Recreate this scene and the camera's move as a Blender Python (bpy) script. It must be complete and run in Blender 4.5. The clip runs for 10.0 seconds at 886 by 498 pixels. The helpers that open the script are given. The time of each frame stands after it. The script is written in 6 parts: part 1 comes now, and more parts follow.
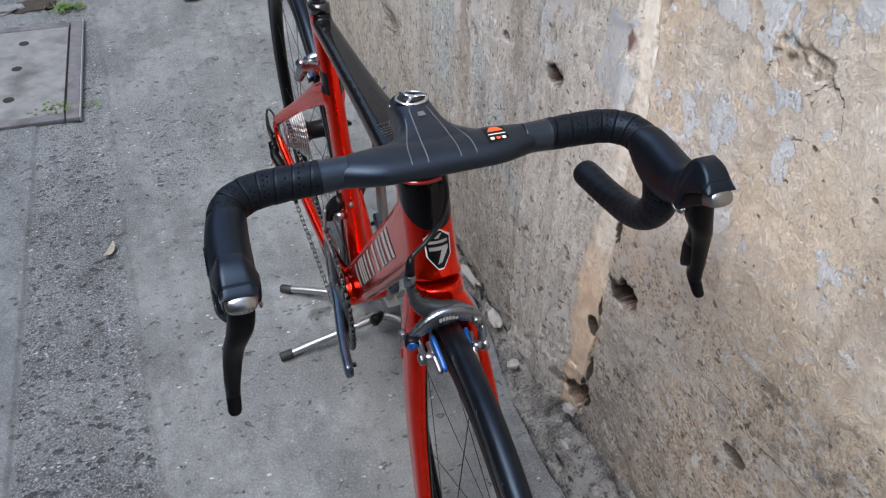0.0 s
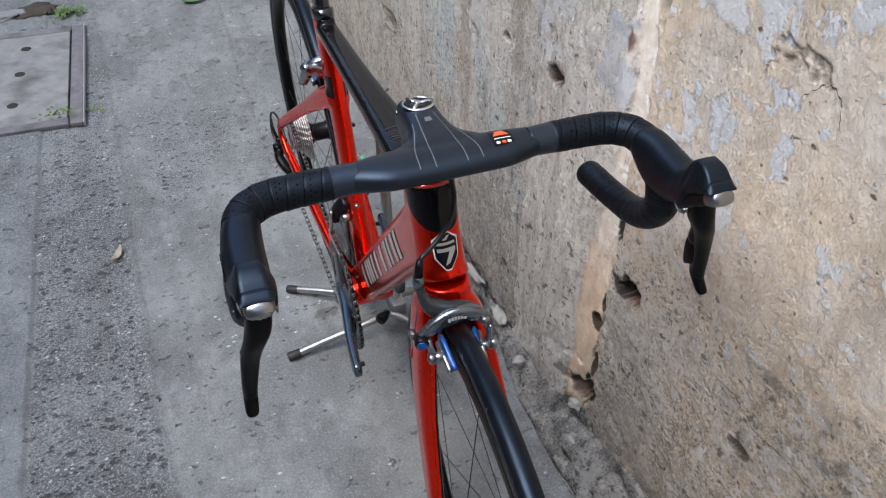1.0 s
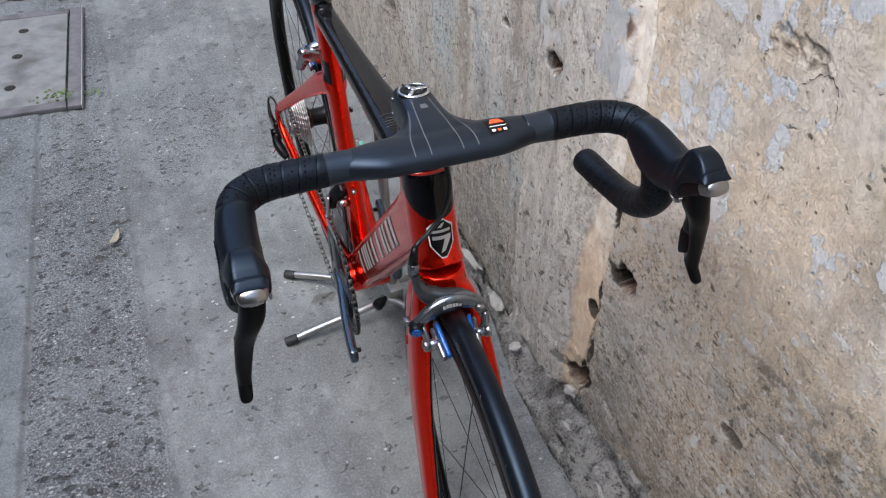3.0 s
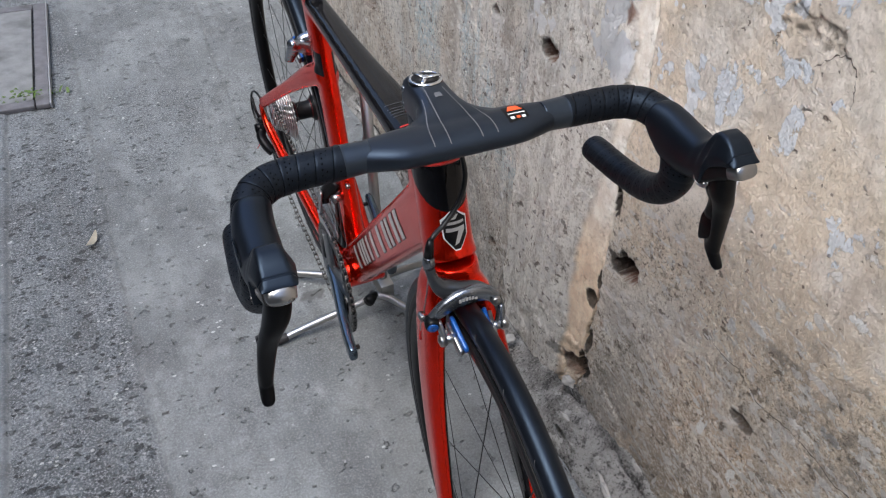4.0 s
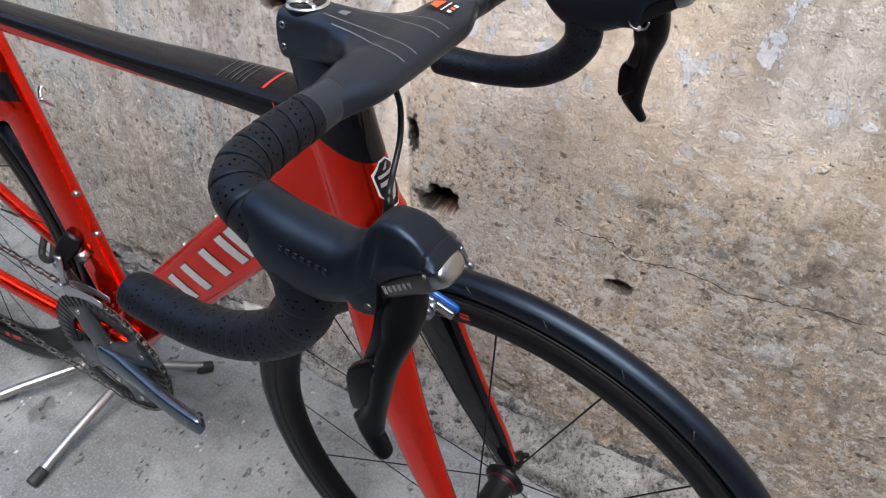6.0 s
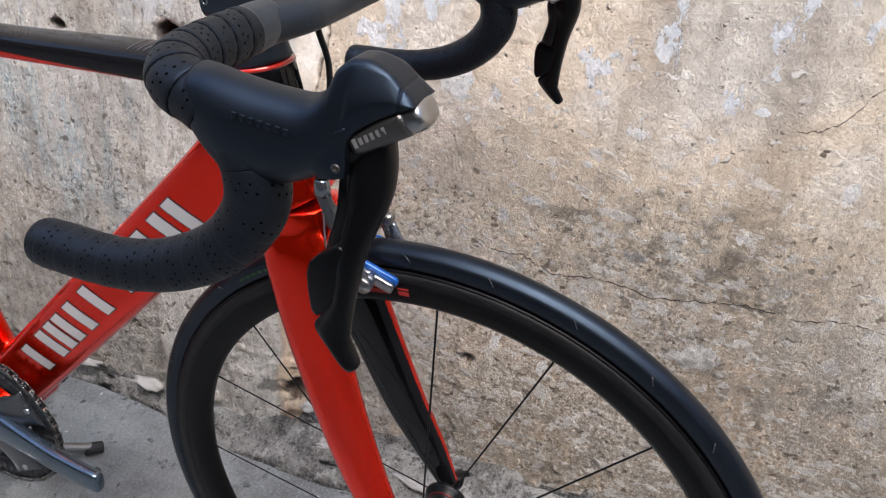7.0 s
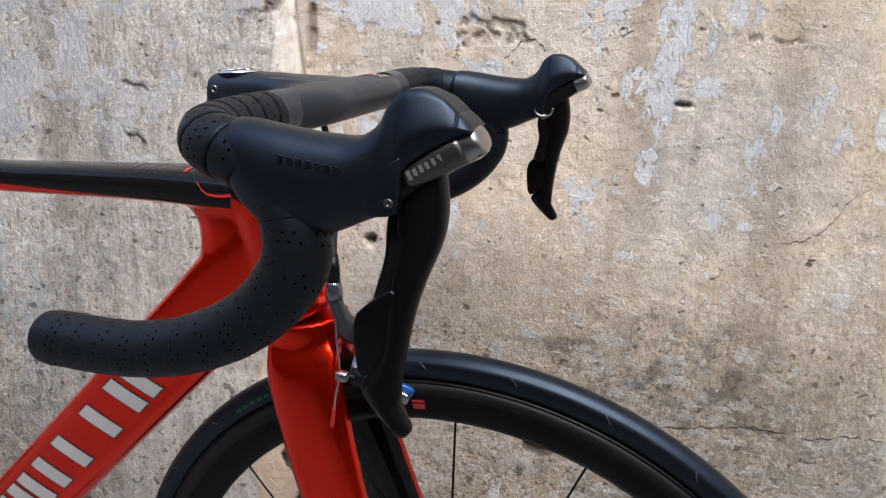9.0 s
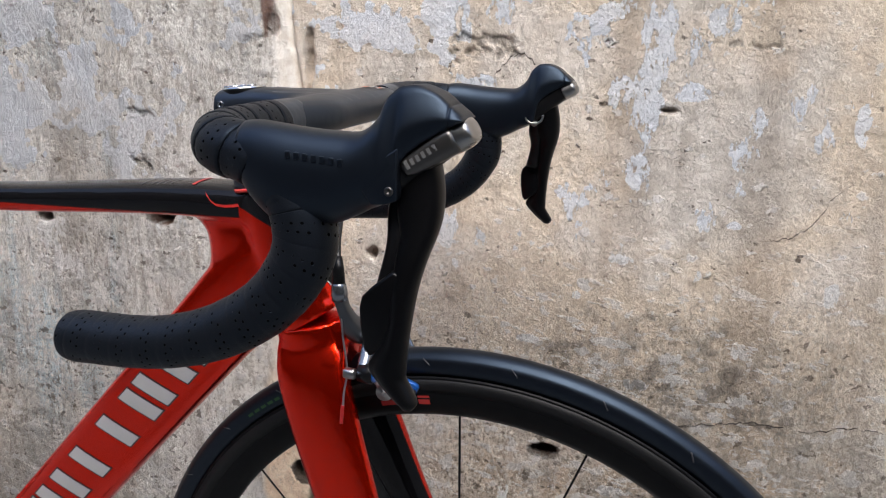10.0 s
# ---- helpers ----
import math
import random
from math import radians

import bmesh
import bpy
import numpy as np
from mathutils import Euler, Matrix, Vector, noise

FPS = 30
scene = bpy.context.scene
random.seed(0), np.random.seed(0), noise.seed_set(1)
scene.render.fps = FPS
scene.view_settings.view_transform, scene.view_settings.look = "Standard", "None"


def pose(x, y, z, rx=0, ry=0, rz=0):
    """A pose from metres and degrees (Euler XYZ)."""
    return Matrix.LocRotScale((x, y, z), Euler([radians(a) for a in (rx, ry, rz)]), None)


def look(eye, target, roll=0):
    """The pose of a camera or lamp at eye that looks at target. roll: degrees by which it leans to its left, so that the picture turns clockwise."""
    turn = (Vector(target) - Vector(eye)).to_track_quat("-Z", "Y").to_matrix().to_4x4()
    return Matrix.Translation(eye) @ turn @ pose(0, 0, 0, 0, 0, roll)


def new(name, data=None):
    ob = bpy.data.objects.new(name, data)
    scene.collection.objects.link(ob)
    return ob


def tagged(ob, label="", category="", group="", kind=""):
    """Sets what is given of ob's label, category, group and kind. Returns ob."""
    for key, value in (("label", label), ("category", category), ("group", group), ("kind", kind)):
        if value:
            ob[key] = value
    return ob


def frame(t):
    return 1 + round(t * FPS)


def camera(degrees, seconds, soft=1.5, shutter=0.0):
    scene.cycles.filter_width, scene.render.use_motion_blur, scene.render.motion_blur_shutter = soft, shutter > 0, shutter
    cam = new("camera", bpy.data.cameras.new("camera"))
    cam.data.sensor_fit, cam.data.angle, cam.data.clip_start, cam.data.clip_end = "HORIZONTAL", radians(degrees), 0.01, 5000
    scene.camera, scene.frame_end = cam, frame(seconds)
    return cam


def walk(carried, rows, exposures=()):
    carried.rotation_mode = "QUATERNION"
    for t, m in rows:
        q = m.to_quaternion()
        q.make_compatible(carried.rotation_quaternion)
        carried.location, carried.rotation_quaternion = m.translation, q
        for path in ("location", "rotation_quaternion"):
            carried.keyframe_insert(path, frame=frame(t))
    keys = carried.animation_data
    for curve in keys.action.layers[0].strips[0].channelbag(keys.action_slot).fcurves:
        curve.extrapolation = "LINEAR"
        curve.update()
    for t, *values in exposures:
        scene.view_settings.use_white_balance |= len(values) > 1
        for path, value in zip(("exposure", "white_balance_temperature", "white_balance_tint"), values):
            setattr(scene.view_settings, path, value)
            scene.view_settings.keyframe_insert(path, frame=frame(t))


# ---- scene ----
cam = camera(59.00, 10.0, 1.2)
PATH = [
    (0.0, pose(0.0918, 0.1676, 1.2868, 48.715, -1.649, -21.733)),
    (0.5, pose(0.0939, 0.1672, 1.2886, 48.884, -1.394, -21.968)),
    (1.0, pose(0.0809, 0.1617, 1.3032, 48.423, -0.942, -22.286)),
    (1.5, pose(0.0785, 0.1567, 1.3087, 48.008, -0.863, -22.282)),
    (2.0, pose(0.0810, 0.1576, 1.3091, 47.902, -1.112, -22.097)),
    (3.5, pose(0.0864, 0.1695, 1.3025, 46.959, -1.325, -22.065)),
    (4.0, pose(0.0459, 0.1941, 1.2885, 46.968, -1.769, -24.825)),
    (4.3, pose(-0.0158, 0.2227, 1.2588, 47.364, -1.524, -31.644)),
    (4.5, pose(-0.0779, 0.2634, 1.2393, 47.385, -1.596, -38.486)),
    (4.7, pose(-0.1373, 0.3051, 1.2217, 47.464, -1.809, -45.559)),
    (5.0, pose(-0.1683, 0.3440, 1.2164, 47.697, -3.091, -53.972)),
    (5.2, pose(-0.1698, 0.3698, 1.2027, 47.704, -4.988, -56.408)),
    (5.5, pose(-0.1497, 0.4205, 1.1801, 47.820, -3.379, -59.540)),
    (5.7, pose(-0.1350, 0.4480, 1.1560, 48.153, -3.571, -60.187)),
    (6.8, pose(-0.2214, 0.5044, 1.0548, 56.116, -5.517, -73.132)),
    (7.0, pose(-0.2139, 0.4874, 1.0096, 59.176, -6.177, -71.995)),
    (7.5, pose(-0.2066, 0.4829, 0.9912, 63.432, -5.344, -71.570)),
    (8.0, pose(-0.2281, 0.5315, 1.0421, 62.916, -5.103, -72.180)),
    (8.5, pose(-0.2284, 0.5346, 0.9933, 63.349, -6.167, -75.377)),
    (9.0, pose(-0.2390, 0.5246, 0.9284, 73.922, -4.686, -76.529)),
    (9.5, pose(-0.2551, 0.5255, 0.9145, 75.376, -3.392, -76.886)),
    (10.0, pose(-0.2716, 0.5142, 0.9154, 75.929, -2.788, -76.942)),
]
EXPOSURE = 1.06
walk(cam, PATH, [(0.0, EXPOSURE, 6150, 10), (4.3, EXPOSURE, 6170, 10), (5.5, EXPOSURE + 0.22, 6270, 11), (7.0, EXPOSURE + 0.45, 6360, 12), (8.0, EXPOSURE + 0.33, 6380, 11), (8.5, EXPOSURE + 0.43, 6380, 11), (9.0, EXPOSURE + 0.22, 6370, 11), (10.0, EXPOSURE + 0.17, 6370, 11)])

# ---- sky and sun: a bright overcast day over a narrow alley ----
world = bpy.data.worlds.new("overcast_sky")
scene.world = world
world.use_nodes = True
wn = world.node_tree
sky = wn.nodes.new("ShaderNodeTexSky")
sky.sky_type, sky.sun_disc = "NISHITA", False
sky.sun_elevation, sky.sun_rotation = radians(58), radians(254)
sky.air_density, sky.dust_density, sky.ozone_density = 1.0, 2.0, 1.0
wn.links.new(sky.outputs[0], wn.nodes["Background"].inputs[0])
wn.nodes["Background"].inputs[1].default_value = 0.15
sun = new("sun", bpy.data.lights.new("sun", "SUN"))
sun.data.energy, sun.data.angle, sun.data.color = 2.0, radians(45), (1.0, 0.96, 0.90)
sun.matrix_basis = look((-2.4, -0.7, 4.0), (0, 0, 0))


# ---- materials ----
def mat(name, color, rough=0.5, metal=0.0, coat=0.0, vary=0.12, scale=40.0, bump=0.0, bump_scale=300.0, rough_vary=0.1, spec=0.5, tint=(1, 1, 1), dirt=None):
    m = bpy.data.materials.new(name)
    m.use_nodes = True
    t, l = m.node_tree, m.node_tree.links
    p = t.nodes["Principled BSDF"]
    co = t.nodes.new("ShaderNodeTexCoord")
    n1 = t.nodes.new("ShaderNodeTexNoise")
    n1.inputs["Scale"].default_value, n1.inputs["Detail"].default_value = scale, 6
    l.new(co.outputs["Object"], n1.inputs["Vector"])
    mix = t.nodes.new("ShaderNodeMix")
    mix.data_type = "RGBA"
    mix.inputs["A"].default_value = (*[max(0, c * (1 - vary)) for c in color], 1)
    mix.inputs["B"].default_value = (*[min(1, c * (1 + vary)) for c in color], 1)
    l.new(n1.outputs["Fac"], mix.inputs["Factor"])
    col = mix.outputs["Result"]
    if dirt:
        n2 = t.nodes.new("ShaderNodeTexNoise")
        n2.inputs["Scale"].default_value, n2.inputs["Detail"].default_value = scale * 0.3, 8
        l.new(co.outputs["Object"], n2.inputs["Vector"])
        rmp = t.nodes.new("ShaderNodeMapRange")
        rmp.inputs["From Min"].default_value, rmp.inputs["From Max"].default_value = 0.52, 0.75
        l.new(n2.outputs["Fac"], rmp.inputs["Value"])
        mx = t.nodes.new("ShaderNodeMix")
        mx.data_type = "RGBA"
        l.new(rmp.outputs[0], mx.inputs["Factor"])
        l.new(col, mx.inputs["A"])
        mx.inputs["B"].default_value = (*dirt, 1)
        col = mx.outputs["Result"]
    l.new(col, p.inputs["Base Color"])
    rr = t.nodes.new("ShaderNodeMapRange")
    rr.inputs["To Min"].default_value, rr.inputs["To Max"].default_value = max(0.02, rough - rough_vary), min(1, rough + rough_vary)
    l.new(n1.outputs["Fac"], rr.inputs["Value"])
    l.new(rr.outputs[0], p.inputs["Roughness"])
    p.inputs["Metallic"].default_value, p.inputs["Coat Weight"].default_value, p.inputs["Coat Roughness"].default_value = metal, coat, 0.06
    p.inputs["Specular IOR Level"].default_value = spec
    p.inputs["Specular Tint"].default_value = (*tint, 1)
    if bump:
        nb = t.nodes.new("ShaderNodeTexNoise")
        nb.inputs["Scale"].default_value, nb.inputs["Detail"].default_value = bump_scale, 4
        l.new(co.outputs["Object"], nb.inputs["Vector"])
        b = t.nodes.new("ShaderNodeBump")
        b.inputs["Strength"].default_value, b.inputs["Distance"].default_value = 1.0, bump
        l.new(nb.outputs["Fac"], b.inputs["Height"])
        l.new(b.outputs[0], p.inputs["Normal"])
    return m


class Nodes:
    """A short hand for building a node tree."""

    def __init__(self, m):
        m.use_nodes = True
        self.t = m.node_tree
        self.p = self.t.nodes["Principled BSDF"]
        co = self.t.nodes.new("ShaderNodeTexCoord")
        self.obj, self.uv = co.outputs["Object"], co.outputs["UV"]

    def put(self, socket, value):
        if isinstance(value, bpy.types.NodeSocket):
            self.t.links.new(value, socket)
        else:
            socket.default_value = value

    def math(self, op, a, b=0.0, clamp=False):
        n = self.t.nodes.new("ShaderNodeMath")
        n.operation, n.use_clamp = op, clamp
        self.put(n.inputs[0], a), self.put(n.inputs[1], b)
        return n.outputs[0]

    def noise(self, scale, detail=5, vector=None, rough=0.55, distort=0.0):
        n = self.t.nodes.new("ShaderNodeTexNoise")
        n.inputs["Scale"].default_value, n.inputs["Detail"].default_value = scale, detail
        n.inputs["Roughness"].default_value, n.inputs["Distortion"].default_value = rough, distort
        self.t.links.new(vector or self.obj, n.inputs["Vector"])
        return n.outputs["Fac"]

    def voronoi(self, scale, feature="F1", out="Distance", vector=None, rand=1.0):
        n = self.t.nodes.new("ShaderNodeTexVoronoi")
        n.feature = feature
        n.inputs["Scale"].default_value, n.inputs["Randomness"].default_value = scale, rand
        self.t.links.new(vector or self.obj, n.inputs["Vector"])
        return n.outputs[out]

    def ramp(self, v, a, b, lo=0.0, hi=1.0):
        n = self.t.nodes.new("ShaderNodeMapRange")
        n.interpolation_type = "SMOOTHSTEP"
        n.inputs["From Min"].default_value, n.inputs["From Max"].default_value = a, b
        n.inputs["To Min"].default_value, n.inputs["To Max"].default_value = lo, hi
        self.put(n.inputs["Value"], v)
        return n.outputs[0]

    def mix(self, f, a, b):
        n = self.t.nodes.new("ShaderNodeMix")
        n.data_type = "RGBA"
        for s, v in ((n.inputs["Factor"], f), (n.inputs["A"], a), (n.inputs["B"], b)):
            self.put(s, (*v, 1) if isinstance(v, tuple) and len(v) == 3 else v)
        return n.outputs["Result"]

    def attr(self, name):
        n = self.t.nodes.new("ShaderNodeAttribute")
        n.attribute_name = name
        return n.outputs["Fac"]

    def split(self, v):
        n = self.t.nodes.new("ShaderNodeSeparateXYZ")
        self.t.links.new(v, n.inputs[0])
        return n.outputs

    def stretch(self, sx, sy, sz, vector=None):
        n = self.t.nodes.new("ShaderNodeMapping")
        n.inputs["Scale"].default_value = (sx, sy, sz)
        self.t.links.new(vector or self.obj, n.inputs["Vector"])
        return n.outputs[0]

    def turned(self, degrees, sy, sz):
        n = self.t.nodes.new("ShaderNodeMapping")
        n.vector_type = "TEXTURE"
        n.inputs["Rotation"].default_value = (radians(degrees), 0, 0)
        n.inputs["Scale"].default_value = (1, sy, sz)
        self.t.links.new(self.obj, n.inputs["Vector"])
        return n.outputs[0]

    def bump(self, h, distance, normal=None):
        n = self.t.nodes.new("ShaderNodeBump")
        n.inputs["Distance"].default_value = distance
        self.t.links.new(h, n.inputs["Height"])
        if normal:
            self.t.links.new(normal, n.inputs["Normal"])
        return n.outputs[0]

    def out(self, color=None, rough=None, normal=None, metal=None, coat=None):
        for key, v in (("Base Color", color), ("Roughness", rough), ("Normal", normal), ("Metallic", metal), ("Coat Weight", coat)):
            if v is not None:
                self.put(self.p.inputs[key], v)


def plaster_material():
    m = bpy.data.materials.new("old_plaster")
    k = Nodes(m)
    coat, tan, stain, brick, strip, blue = [k.attr(n) for n in ("coat", "tan", "stain", "brick", "strip", "blue")]
    _, y, z = k.split(k.obj)
    a, b, c, e = k.noise(6, 8), k.noise(30, 9, rough=0.7), k.noise(170, 7, rough=0.75), k.noise(70, 8, k.stretch(1, 1.1, 0.9), 0.7)
    drip = k.math("MAXIMUM", k.noise(24, 7, k.stretch(1, 1, 0.13)), k.math("ADD", k.noise(9, 8, k.stretch(1, 1, 0.10)), 0.03))
    grain = k.math("MAXIMUM", k.ramp(z, 0.74, 0.46, 0.24, 1.0), k.ramp(y, 0.95, 0.98, 0.0, 0.75))
    grey = k.mix(k.ramp(b, 0.30, 0.68), (0.42, 0.395, 0.355), (0.72, 0.685, 0.625))
    grey = k.mix(k.ramp(y, 0.935, 0.955), grey, k.mix(k.ramp(b, 0.34, 0.60), (0.62, 0.575, 0.515), (0.85, 0.81, 0.74)))
    sand = k.mix(k.ramp(b, 0.30, 0.70), (0.69, 0.57, 0.432), (0.87, 0.745, 0.592))
    pale = k.mix(k.ramp(b, 0.30, 0.70), (0.69, 0.61, 0.515), (0.86, 0.78, 0.685))
    sand = k.mix(k.ramp(a, 0.42, 0.62), sand, pale)
    body = k.mix(tan, grey, sand)
    body = k.mix(k.math("MULTIPLY", blue, k.ramp(a, 0.30, 0.55, 0.35, 1.0)), body, k.mix(k.ramp(k.noise(10, 7, k.stretch(1, 1, 0.12)), 0.50, 0.60), k.mix(k.ramp(e, 0.35, 0.65), (0.72, 0.69, 0.63), (0.93, 0.90, 0.85)), (0.60, 0.69, 0.715)))
    low = k.math("MULTIPLY", k.ramp(k.math("ADD", z, k.math("MULTIPLY", k.math("SUBTRACT", b, 0.5), 0.5)), 0.48, 0.30), k.ramp(y, 0.84, 0.66, 0.2, 1.0))
    earth = k.mix(k.ramp(k.noise(8, 7, rough=0.65), 0.42, 0.60), (0.38, 0.31, 0.24), (0.60, 0.44, 0.30))
    body = k.mix(k.math("MULTIPLY", low, 0.70), body, k.mix(k.ramp(b, 0.52, 0.64, 0, 0.75), earth, (0.76, 0.67, 0.56)))
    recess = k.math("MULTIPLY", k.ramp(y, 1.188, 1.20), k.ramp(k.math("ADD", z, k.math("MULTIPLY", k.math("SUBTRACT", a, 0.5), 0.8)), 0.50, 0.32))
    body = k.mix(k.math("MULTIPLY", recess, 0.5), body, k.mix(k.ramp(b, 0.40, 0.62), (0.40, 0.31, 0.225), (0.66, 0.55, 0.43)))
    worn = k.math("MULTIPLY", grain, k.ramp(k.noise(5.5, 6, rough=0.65), 0.45, 0.58, 0.35, 1.0))
    body = k.mix(k.math("MULTIPLY", grain, k.ramp(e, 0.53, 0.63, 0, 0.65)), body, (0.78, 0.71, 0.61))
    body = k.mix(k.math("MULTIPLY", worn, k.ramp(e, 0.46, 0.38, 0, 0.7)), body, (0.22, 0.175, 0.13))
    body = k.mix(k.math("MULTIPLY", grain, k.ramp(c, 0.53, 0.59, 0, 0.85)), body, (0.84, 0.78, 0.69))
    body = k.mix(k.math("MULTIPLY", worn, k.ramp(c, 0.47, 0.40, 0, 0.85)), body, (0.17, 0.14, 0.105))
    lying, standing = k.noise(64, 6, k.turned(9, 1.9, 0.7), 0.72), k.noise(64, 6, k.stretch(1, 1.3, 0.36), 0.72)
    far_side = k.ramp(y, 0.945, 0.965)
    strand = k.math("ADD", k.math("MULTIPLY", standing, far_side), k.math("MULTIPLY", lying, k.math("SUBTRACT", 1.0, far_side)))
    strands = k.math("MAXIMUM", far_side, k.math("MULTIPLY", k.ramp(z, 0.50, 0.30), k.ramp(k.noise(4, 5), 0.42, 0.58, 0.2, 1.0)))
    body = k.mix(k.math("MULTIPLY", strands, k.ramp(strand, 0.545, 0.62, 0, 0.6)), body, (0.86, 0.80, 0.71))
    body = k.mix(k.math("MULTIPLY", strands, k.ramp(strand, 0.455, 0.37, 0, 0.5)), body, (0.20, 0.155, 0.115))
    bare = k.math("MULTIPLY", far_side, k.ramp(k.math("ADD", y, k.math("MULTIPLY", k.math("SUBTRACT", b, 0.5), 0.03)), 1.198, 1.188))
    body = k.mix(k.math("MULTIPLY", bare, 0.85), body, k.mix(k.ramp(k.math("ADD", k.math("MULTIPLY", c, 0.5), k.math("MULTIPLY", standing, 0.5)), 0.42, 0.54), (0.60, 0.54, 0.465), (0.97, 0.93, 0.86)))
    body = k.mix(k.ramp(drip, 0.54, 0.74, 0, 0.6), body, k.mix(tan, (0.34, 0.32, 0.29), (0.40, 0.315, 0.235)))
    pit = k.voronoi(50, vector=k.stretch(1, 0.75, 1.25))
    speck = k.math("MULTIPLY", k.ramp(k.math("ADD", pit, k.math("MULTIPLY", k.math("SUBTRACT", e, 0.5), 0.6)), 0.19, 0.11), k.ramp(k.noise(23, 4), 0.58, 0.62))
    body = k.mix(k.math("MULTIPLY", speck, 0.85), body, (0.13, 0.095, 0.07))
    ragged = k.math("MULTIPLY", k.math("SUBTRACT", e, 0.5), 0.9)
    gate = k.math("ADD", k.noise(15, 5), k.math("MULTIPLY", grain, 0.07))
    chip = k.math("MULTIPLY", k.ramp(k.math("ADD", k.voronoi(30, vector=k.stretch(1, 0.8, 1.2)), ragged), 0.20, 0.17), k.ramp(gate, 0.56, 0.59))
    bits = k.ramp(k.math("ADD", k.noise(54, 5, k.stretch(1.2, 0.8, 1.15), 0.6), k.math("MULTIPLY", grain, 0.082)), 0.66, 0.675)
    chip = k.math("MAXIMUM", chip, k.math("MULTIPLY", bits, 0.8))
    # thin lying flakes left standing in the lower plaster
    slant = k.noise(52, 4, k.turned(9, 2.3, 0.75), 0.62)
    slant = k.ramp(k.math("ADD", slant, k.math("MULTIPLY", k.math("SUBTRACT", k.noise(5, 4), 0.5), 0.30)), 0.630, 0.645)
    slant = k.math("MULTIPLY", slant, k.math("MULTIPLY", k.ramp(z, 0.80, 0.55, 0.15, 1.0), k.ramp(y, 0.95, 0.90)))
    chip = k.math("MAXIMUM", chip, k.math("MULTIPLY", slant, 0.95))
    dent = k.ramp(k.math("SUBTRACT", k.noise(62, 5, k.stretch(1, 0.85, 1.1), 0.58), k.math("MULTIPLY", grain, 0.075)), 0.305, 0.290)
    body = k.mix(k.math("MULTIPLY", dent, 0.7), body, (0.115, 0.085, 0.062))
    body = k.mix(k.math("MULTIPLY", chip, 0.85), body, k.mix(e, (0.66, 0.62, 0.57), (0.86, 0.83, 0.79)))
    lime = k.mix(k.ramp(a, 0.42, 0.60), (0.78, 0.775, 0.77), (0.69, 0.71, 0.735))
    lime = k.mix(k.ramp(z, 0.74, 0.66), lime, (0.80, 0.775, 0.735))
    lime = k.mix(k.ramp(e, 0.58, 0.74, 0, 0.3), lime, (0.56, 0.52, 0.47))
    rag = k.noise(44, 7, k.stretch(1, 1.25, 0.55), 0.68)
    edge = k.math("ADD", coat, k.math("ADD", k.math("MULTIPLY", k.math("SUBTRACT", rag, 0.5), 2.2), k.math("MULTIPLY", k.math("SUBTRACT", e, 0.5), 0.35)))
    skin_on = k.ramp(edge, 0.53, 0.57)
    body = k.mix(skin_on, body, lime)
    cream = k.mix(k.ramp(z, 0.36, 0.54), k.mix(k.ramp(b, 0.35, 0.65), (0.76, 0.56, 0.39), (0.95, 0.78, 0.58)), k.mix(k.ramp(b, 0.35, 0.65), (0.74, 0.67, 0.57), (0.93, 0.89, 0.81)))
    body = k.mix(k.math("MULTIPLY", strip, k.ramp(c, 0.38, 0.48, 0.6, 0.98)), body, cream)
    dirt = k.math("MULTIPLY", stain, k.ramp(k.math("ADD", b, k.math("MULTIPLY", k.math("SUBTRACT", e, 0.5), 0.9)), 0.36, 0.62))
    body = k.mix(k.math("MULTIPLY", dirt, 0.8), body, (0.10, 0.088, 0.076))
    body = k.mix(k.math("MULTIPLY", k.math("MULTIPLY", chip, stain), 0.75), body, k.mix(e, (0.60, 0.57, 0.52), (0.82, 0.79, 0.75)))
    body = k.mix(brick, body, k.mix(b, (0.10, 0.038, 0.022), (0.27, 0.11, 0.065)))
    # shade inside the holes and the seam crack, put into the colour
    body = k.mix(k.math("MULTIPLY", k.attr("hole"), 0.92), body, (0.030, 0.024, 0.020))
    body = k.mix(0.03, body, (0.0, 0.0, 0.0))
    relief = k.math("ADD", k.math("MULTIPLY", c, 0.50), k.math("ADD", k.math("MULTIPLY", b, 0.4), k.math("ADD", k.math("MULTIPLY", e, 0.5), k.math("MULTIPLY", k.math("MULTIPLY", strand, strands), 0.5))))
    relief = k.math("MULTIPLY", relief, k.math("SUBTRACT", 1.0, k.math("MULTIPLY", strip, 0.6)))
    relief = k.math("MULTIPLY", relief, k.math("ADD", 0.12, k.math("MULTIPLY", grain, 1.15)))
    relief = k.math("SUBTRACT", relief, k.math("MAXIMUM", k.math("MULTIPLY", speck, 0.6), k.math("MULTIPLY", dent, 0.5)))
    relief = k.math("ADD", relief, k.math("MULTIPLY", k.math("MAXIMUM", skin_on, chip), 0.32))
    k.out(body, k.ramp(b, 0.2, 0.8, 0.78, 0.95), k.bump(relief, 0.022))
    k.p.inputs["Specular IOR Level"].default_value = 0.3
    return m


